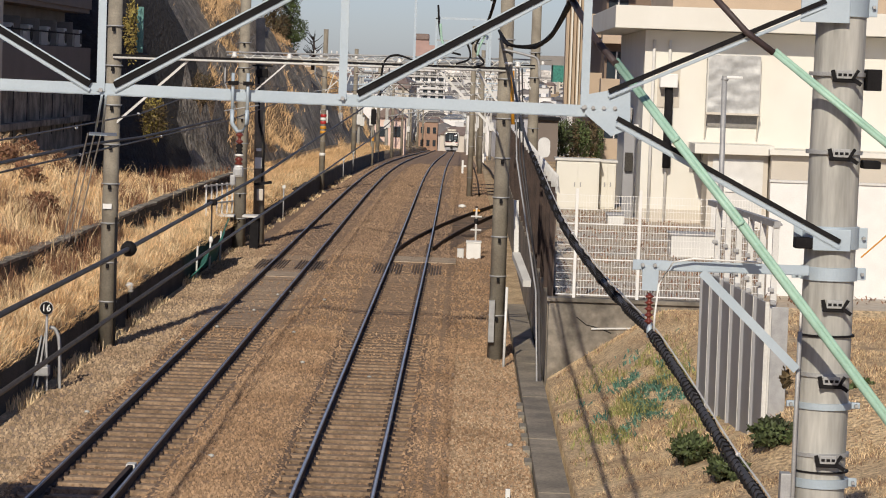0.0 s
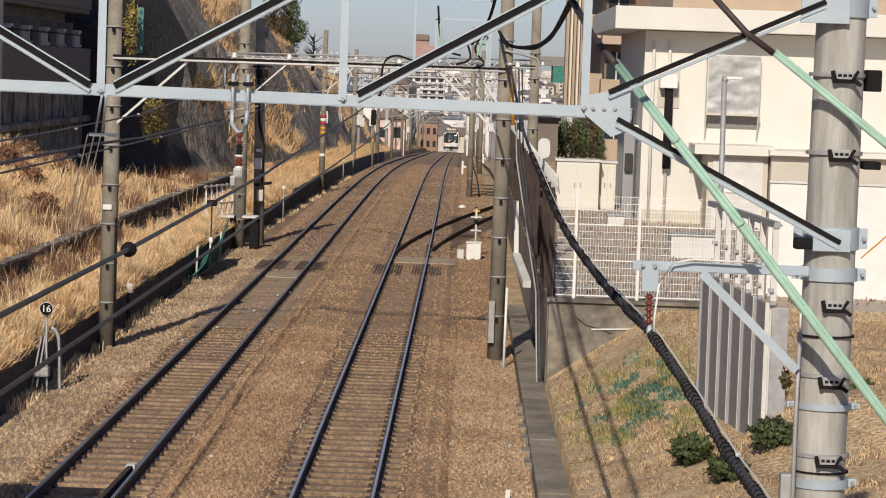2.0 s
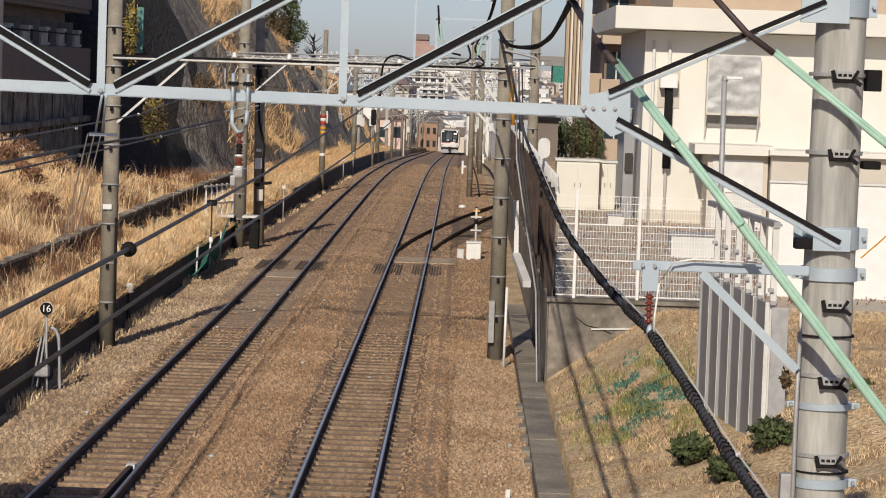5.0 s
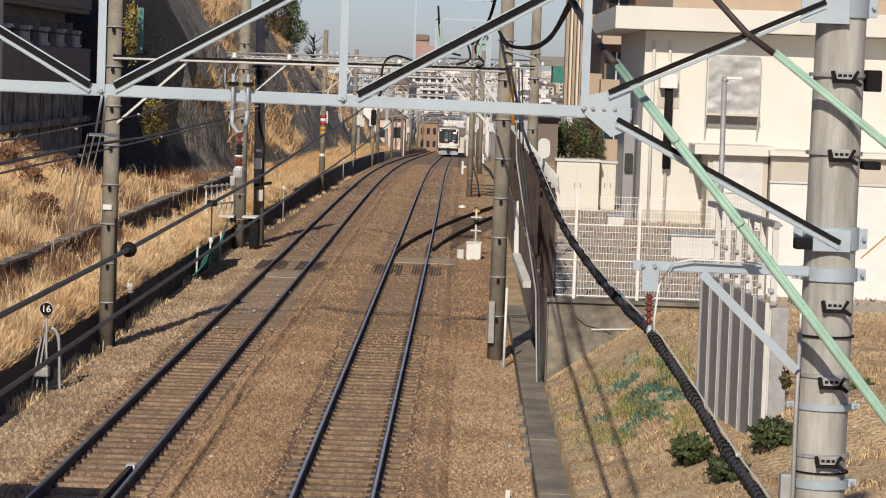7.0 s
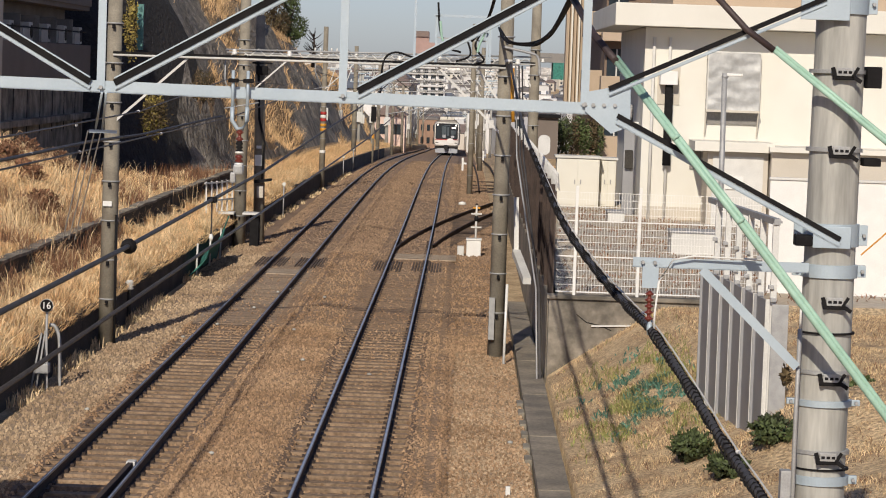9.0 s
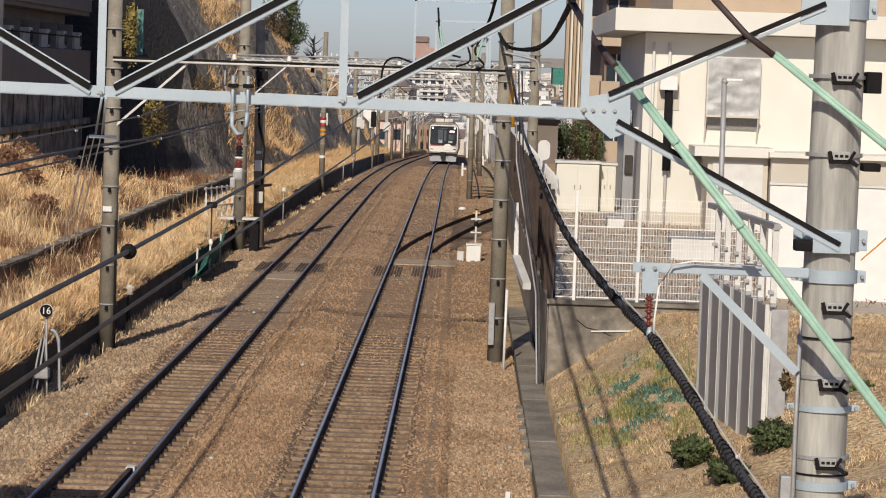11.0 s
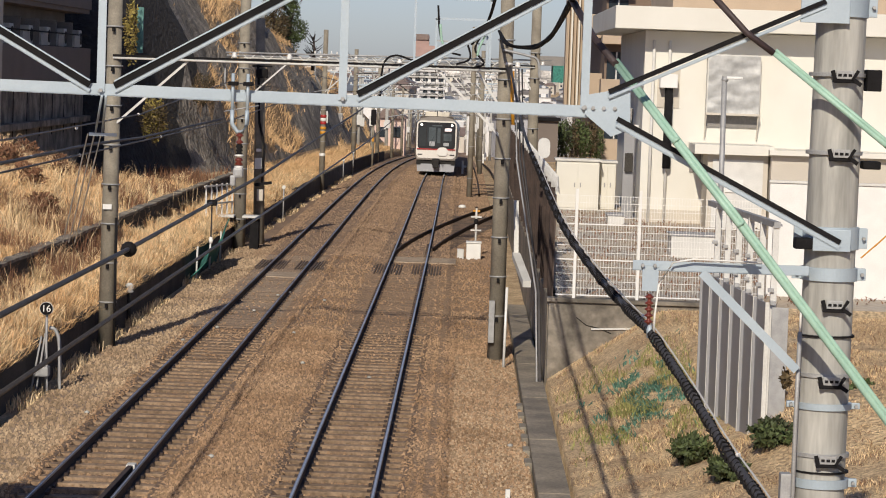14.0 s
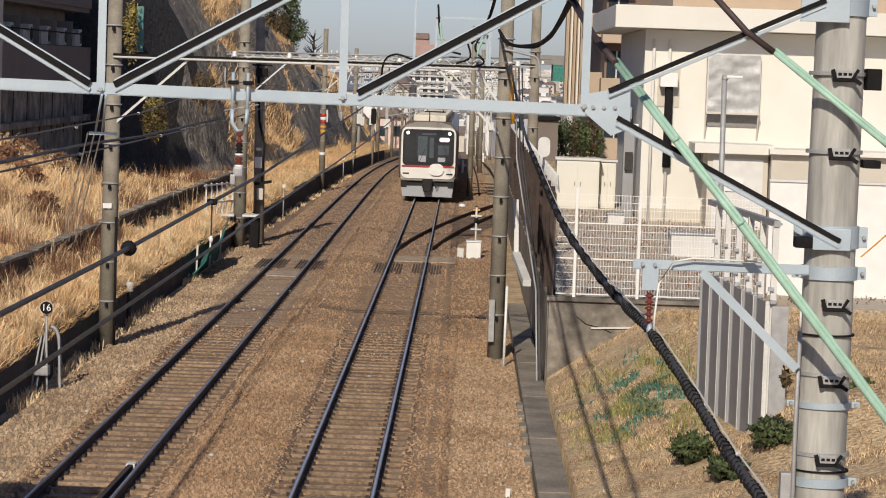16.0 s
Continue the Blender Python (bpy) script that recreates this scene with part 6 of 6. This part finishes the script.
tufts("bank_grass", "tall dry straw-coloured tussocks covering the bank", 4300, 30, bank_place(0), 0.3, 0.7, 0.014, M_STRAW, 71)
tufts("bank_grass_pale", "pale feathery dry tussocks on the bank", 3900, 30, bank_place(1), 0.3, 0.8, 0.014, M_STRAWPALE, 72)


def weed_place(r):
    y, lx = r.uniform(44, 76), r.uniform(1.2, 9)
    x = wall_x(y) - lx
    return (x, y, land(x, y), 1.0) if clumpy(x, y, 0.3, 9) > 0.0 else None


blades("bank_weeds", "red-brown withered weeds among the grass", "weeds", 30000, weed_place, 0.4, 0.9, 0.013, M_REED, 0.6)


def hang_place(r):
    y = r.uniform(42, 120)
    x = wall_x(y) + r.uniform(-0.12, 0.12)
    return (x, y, rail_z(y) + 0.5, 1.0) if clumpy(0, y, 0.6, 3) > -0.15 else None


blades("hanging_grass", "straw drooping over the edge of the low wall", "grass", 16000, hang_place, 0.08, 0.3, 0.014, M_STRAW, 2.2)


def plume_place(r):
    y, lx = r.uniform(50, 98), r.uniform(0.3, 4.5)
    x = wall_x(y) - lx
    return (x, y, land(x, y), 1.0) if clumpy(x, y, 0.5, 15) > 0.1 else None


blades("tall_stems", "tall bent plume stems standing over the grass", "grass", 2200, plume_place, 0.6, 1.2, 0.014, M_STRAWPALE, 0.6)


def fringe_place(r):
    y = r.uniform(44, 170)
    x = wall_x(y) + 0.12 + 0.4 * r.random() ** 2
    return (x, y, rail_z(y) - 0.27, 1.0) if clumpy(x * 0.3, y, 0.35, 4) > 0.0 else None


blades("verge_grass", "pale dry tufts at the foot of the low wall", "grass", 9000, fringe_place, 0.08, 0.28, 0.02, M_STRAWPALE, 0.8)


def slope_place(r):
    y = r.uniform(113, 300)
    lx = r.uniform(0.2, 7.5)
    x = wall_x(y) - lx
    z = land(x, y)
    if lx > 2:
        v = rock_line(y, z) + 2.5 * noise.noise(Vector((x, y, z)) * 0.4)
        if v < 120 or (v < 125.5 and z < 4.2) or bare_rock(x, y, z) > (0.02 if r.random() < 0.93 else 0.25):
            return None
    elif y < 119 and r.random() < 0.5:
        return None
    return x, y, z, 0.7 + 0.8 * r.random()


blades("slope_grass", "tawny dry grass hanging in patches on the cut slope", "grass", 100000, slope_place, 0.15, 0.42, 0.026, M_THATCH, 1.5)


def shade_place(r):
    y, lx = r.uniform(86, 116), r.uniform(2.1, 5)
    x = wall_x(y) - lx
    return (x, y, land(x, y), 1.0) if clumpy(x, y, 0.4, 6) > 0.2 else None


blades("shade_weeds", "withered weeds on the shaded rock", "weeds", 7000, shade_place, 0.3, 0.7, 0.03, M_REED, 0.6)


def lawn_place(r):
    y = 32 + 22.8 * r.random()
    x = 1.78 + 7.5 * r.random()
    c = clumpy(x, y, 0.8, 1)
    return (x, y, land(x, y), 0.6 + c) if c > -0.3 else None


blades("slope_turf", "short matted brown turf on the embankment", "grass", 62000, lawn_place, 0.02, 0.09, 0.009, M_TURF, 3.0)
blades("slope_turf_brown", "short brown withered stems on the embankment", "grass", 16000, lambda r: lawn_place(r), 0.03, 0.12, 0.009, M_REED, 3.0)


def yard_place(r):
    y, x = r.uniform(55.6, 92), r.uniform(2.0, 9)
    return (x, y, land(x, y), 1.0) if clumpy(x, y, 0.6, 5) > -0.1 else None


blades("yard_grass", "low yellowed grass in the yard", "grass", 5000, yard_place, 0.03, 0.12, 0.03, M_REED, 2.5)


def leaves(n, centre, radii, size, material, name, parent, gaps=0.0, seed=1):
    """A crown of small leaf faces with an uneven outline, thicker towards the outside."""
    r = random.Random(seed)
    verts, faces = [], []
    for _ in range(n):
        while True:
            d = Vector((r.gauss(0, 1), r.gauss(0, 1), r.gauss(0, 1))).normalized()
            q = noise.noise(d * 2.2 + Vector((seed, 0, 0)))
            if q > gaps - 0.35:
                break
        rad = (0.45 + 0.55 * r.random() ** 0.5) * (0.85 + 0.5 * q)
        c = Vector(centre) + Vector((d.x * radii[0], d.y * radii[1], d.z * radii[2])) * rad
        a = (Vector((r.gauss(0, 0.6), r.gauss(0, 0.6), r.gauss(0.5, 0.6))) + d * 0.6).normalized()
        b = a.cross(d + Vector((0.01, 0, 0))).normalized()
        s = size * r.uniform(0.6, 1.3)
        k = len(verts)
        verts += [tuple(c - a * s), tuple(c + b * s * 0.45), tuple(c + a * s), tuple(c - b * s * 0.45)]
        faces.append((k, k + 1, k + 2, k + 3))
    me = bpy.data.meshes.new(name)
    me.from_pydata(verts, [], faces)
    me.materials.append(material)
    o = new(name, me)
    o.parent = parent
    return o


leaves(80, (2.43, G + 0.05, 3.79), (0.045, 0.04, 0.09), 0.03, M_LEAFBROWN, "dry_foliage", post, 0.0, 5)["label"] = "withered brown leaves caught on the pole"


def shrub(x, y, w, h, seed, label="low dark green shrub on the embankment", material=None, n=1500, z=None, size=0.045):
    s = thing("shrub", label, "shrub", "shrubs")
    z = land(x, y) if z is None else z
    bm = bmesh.new()
    for k in range(6):
        a = k * 1.05 + seed
        bm_tube(bm, [(x, y, z - 0.1), (x + math.cos(a) * w * 0.3, y + math.sin(a) * w * 0.3, z + h * 0.4), (x + math.cos(a) * w * 0.6, y + math.sin(a) * w * 0.6, z + h * 0.8)], 0.012, 5, 0.004)
    part("stem", bm, M_RUST, s)
    leaves(n, (x, y, z + h * 0.45), (w, w, h * 0.6), size, material or M_LEAF, "foliage", s, 0.1, seed)
    return s


for i, (x, y, w, h) in enumerate(((3.4, 39.9, 0.36, 0.44), (4.36, 38.0, 0.36, 0.4), (3.72, 37.6, 0.34, 0.34), (6.0, 41.0, 0.36, 0.36))):
    shrub(x, y, w, h, i + 3)
M_CREEPER = mat("yellow_green_leaf", (0.34, 0.28, 0.07), 0.7, scale=1.5, vary=0.3, fine=20, per=-0.5, bump=0, second=(0.20, 0.14, 0.045))
shrub(-13.3, 108.6, 0.34, 2.3, 11, "yellow-green creeper on the bank", M_CREEPER, 800, 6.1, 0.07)
shrub(-12.3, 108.4, 0.5, 1.7, 14, "yellow-green creeper trailing over the shaded rock", M_CREEPER, 1300, 2.95, 0.08)
shrub(-12.2, 108, 0.7, 1.6, 12, "yellowing shrub on the shaded bank", M_LEAFBROWN, 900, 3.0, 0.06)
shrub(-11.3, 118, 0.7, 1.4, 13, "yellowing shrub on the cut slope", M_LEAFBROWN, 900, 4.2, 0.06)
for i, (x, y) in enumerate(((-13.3, 80), (-12.4, 78), (-13.6, 85), (-12.6, 84), (-11.2, 73))):
    shrub(x, y, 0.6, 0.8, 50 + i, "brown withered thicket on the bank", M_REED, 1200, None, 0.06)
for i in range(7):
    shrub(4.1 + i * 0.3, 124 + i * 0.3, 0.4, 1.7 - 0.03 * i, 30 + i, "clipped dark hedge above the yard", M_LEAFBROWN if i % 3 == 2 else M_LEAF, 700, 2.3 + 0.15 * (i % 2), 0.07)
hb = thing("earth_bank", "grassy earth bank behind the yard cabinets", "bank", kind="structure")
bm = bmesh.new()
ring = [[bm.verts.new((x, y, z)) for x, z in ((2.2, 1.3), (3.2, 2.4 + 0.2 * math.sin(y)), (6.4, 2.2), (8, 1.3))] for y in (112, 118, 124, 130)]
for a, b in zip(ring, ring[1:]):
    for k in range(3):
        bm.faces.new((a[k], a[k + 1], b[k + 1], b[k]))
bm.faces.new(ring[0])
part("mound", bm, M_GRASSGROUND, hb)
ds = thing("dark_hut", "small dark hut behind the yard cabinets", "hut")
part("wall", box(3.05, 3.95, 121, 123, 1.2, 4.0), M_DKBUILD, ds)
part("roof", box(2.95, 4.05, 120.8, 123.2, 4.0, 4.12), M_BLACK, ds)
for i, (x, y, z) in enumerate(((-5.2, 36.8, 5.05), (-5.2, 43.7, 5.13), (-5.2, 37.2, 4.68), (-5.2, 33, 4.79), (-5.2, 47, 4.7))):
    solid("wire_bead", lathe([(0.01, 0), (0.02, 0.012), (0.023, 0.028), (0.012, 0.042)], 10, (x, y, z)), M_PORCELAIN, "small pale insulator bead on the overhead wire", "insulator", "wire beads")
solid("white_peg", box(0.74, 0.81, 40.1, 40.16, -0.3, -0.06, 0.008), M_WHITE, "short white peg in the ballast", "marker")


def tree(x, y, z, h, w, seed, material, label, n=2600, bare=False):
    t = thing("tree", label, "tree", "trees on the hill")
    bm = bmesh.new()
    bm_tube(bm, [(x, y, z - 0.3), (x + 0.1, y, z + h * 0.4), (x, y, z + h * 0.85)], 0.16, 8, 0.04)
    r = random.Random(seed)
    for k in range(26 if bare else 12):
        a, zz = r.uniform(0, 6.28), z + h * r.uniform(0.2, 0.8)
        e = (x + math.cos(a) * w * r.uniform(0.5, 1), y + math.sin(a) * w, zz + h * 0.22)
        bm_tube(bm, [(x, y, zz), ((x + e[0]) / 2, (y + e[1]) / 2, zz + h * 0.08), e], 0.045, 5, 0.012)
    part("trunk", bm, M_RUST, t)
    if not bare:
        for k, (dx, dz, s) in enumerate(((0, 0.62, 0.8), (-0.35, 0.4, 0.8), (0.4, 0.38, 0.75), (0.1, 0.85, 0.5), (0.0, 0.22, 0.85))):
            leaves(n // 5, (x + dx * w, y, z + h * dz), (w * s * 0.75, w * s * 0.75, h * 0.2), 0.09, material, "crown", t, 0.0, seed * 5 + k)
    return t


tree(-13.1, 200, 6.6, 5.2, 1.5, 3, M_LEAF, "dark evergreen tree on the hilltop", 5200)
tree(-14.1, 197, 6.6, 5.4, 1.5, 4, M_LEAFBROWN, "brownish evergreen tree on the hilltop", 4500)
tree(-11.6, 205, 6.0, 2.6, 0.9, 6, M_LEAF, "bare winter sapling on the hilltop", 0, True)
for i, (x, y) in enumerate(((-34, 520), (20, 640), (-30, 760), (26, 900), (-52, 980), (12, 1150), (-20, 1100), (9, 460), (13, 380))):
    t = tree(x, y, land(x, y), 7, 3.2, 40 + i, M_LEAF if i % 2 else M_LEAFBROWN, "distant dark tree among the houses", 700)


def net_place(r):
    x, y = r.gauss(3.25, 0.45), r.gauss(47.5, 1.7)
    return (x, y, land(x, y) + 0.02, 1.0) if clumpy(x * 1.6, y * 0.6, 1.3, 8) + 0.5 * clumpy(x, y, 4.0, 3) > 0.2 and r.random() < 0.6 else None


blades("net_scraps", "tattered green netting scraps caught in the turf", "netting", 6500, net_place, 0.03, 0.10, 0.03, mat("faded_green_net", (0.11, 0.24, 0.17), 0.8, scale=3, vary=0.3, fine=40, per=-0.4, bump=0), 2.6)

def green_place(r):
    x, y = r.gauss(3.1, 0.6), r.gauss(47.5, 2.4)
    return (x, y, land(x, y), 1.0) if 1.8 < x < 4.2 and y < 54.6 and clumpy(x * 1.6, y * 0.6, 0.9, 12) > 0.0 else None


blades("slope_green", "yellow-green winter weeds on the embankment", "weeds", 7000, green_place, 0.04, 0.14, 0.02, mat("weed_green", (0.22, 0.24, 0.07), 0.8, scale=1, vary=0.2, fine=20, second=(0.30, 0.26, 0.10), per=-0.4, bump=0), 1.4)

# ---- loose ballast stones ----
def stones(name, n, y0, y1, s0, s1, seed, x0, x1, material):
    r = random.Random(seed)
    verts, faces = [], []
    for _ in range(n):
        y = y0 + (y1 - y0) * r.random() ** 1.25
        x = r.uniform(x0, x1)
        d = min(abs(x + 1.72), abs(x + 5.27))
        if abs(d - 0.566) < 0.06 or (d < 1.0 and r.random() < 0.6):
            continue
        s = r.uniform(s0, s1)
        z = bed(x, y) + s * 0.1
        k = len(verts)
        a = r.uniform(0, 6.28)
        ca, sa = math.cos(a) * s, math.sin(a) * s
        h = s * r.uniform(0.5, 1.1)
        if d < 1.05 and r.random() < 0.75:   # most stones between the rails lie low between sleepers
            h *= 0.4
        verts += [(x + ca, y + sa, z - 0.02), (x - sa * 0.8, y + ca * 0.8, z - 0.02), (x - ca * 0.9, y - sa * 0.9, z - 0.02), (x + sa, y - ca, z - 0.02), (x + ca * 0.35, y + sa * 0.3, z + h), (x - ca * 0.4, y + sa * 0.2, z + h * 0.9)]
        faces += [(k, k + 1, k + 5, k + 4), (k + 1, k + 2, k + 5), (k + 2, k + 3, k + 4, k + 5), (k + 3, k, k + 4)]
    me = bpy.data.meshes.new(name)
    me.from_pydata(verts, [], faces)
    me.materials.append(material)
    tagged(new(name, me), "loose brown and grey ballast stones around the tracks", "ballast", kind="stuff")


stones("ballast_stones", 66000, 36, 64, 0.018, 0.05, 1, -6.4, 1.15, M_STONE)
stones("ballast_stones_far", 17000, 62, 90, 0.02, 0.045, 2, -6.4, 1.15, M_STONE)
stones("ballast_stones_dark", 30000, 90, 135, 0.028, 0.055, 7, -6.9, 1.15, M_STONEFAR)
stones("ballast_stones_distant", 22000, 130, 215, 0.04, 0.075, 5, -6.9, 1.15, M_STONEFAR)
stones("grey_ballast_stones", 13000, 36, 95, 0.02, 0.055, 3, -7.6, -6.3, M_STONEGREY)
stones("grey_shoulder_stones", 9000, 36, 60, 0.018, 0.05, 4, -0.1, 1.15, M_STONEGREY)
rs = random.Random(8)
for i in range(14):
    x, y = rs.uniform(-6.6, 0.9), rs.uniform(38, 75)
    solid("pale_stone", lathe([(0.01, 0), (0.05, 0.01), (0.045, 0.04), (0.01, 0.055)], 6, (x, y, bed(x, y) + 0.01)), M_POLEPALE, "small pale stone lying on the ballast", "stone", "pale stones")
motions()
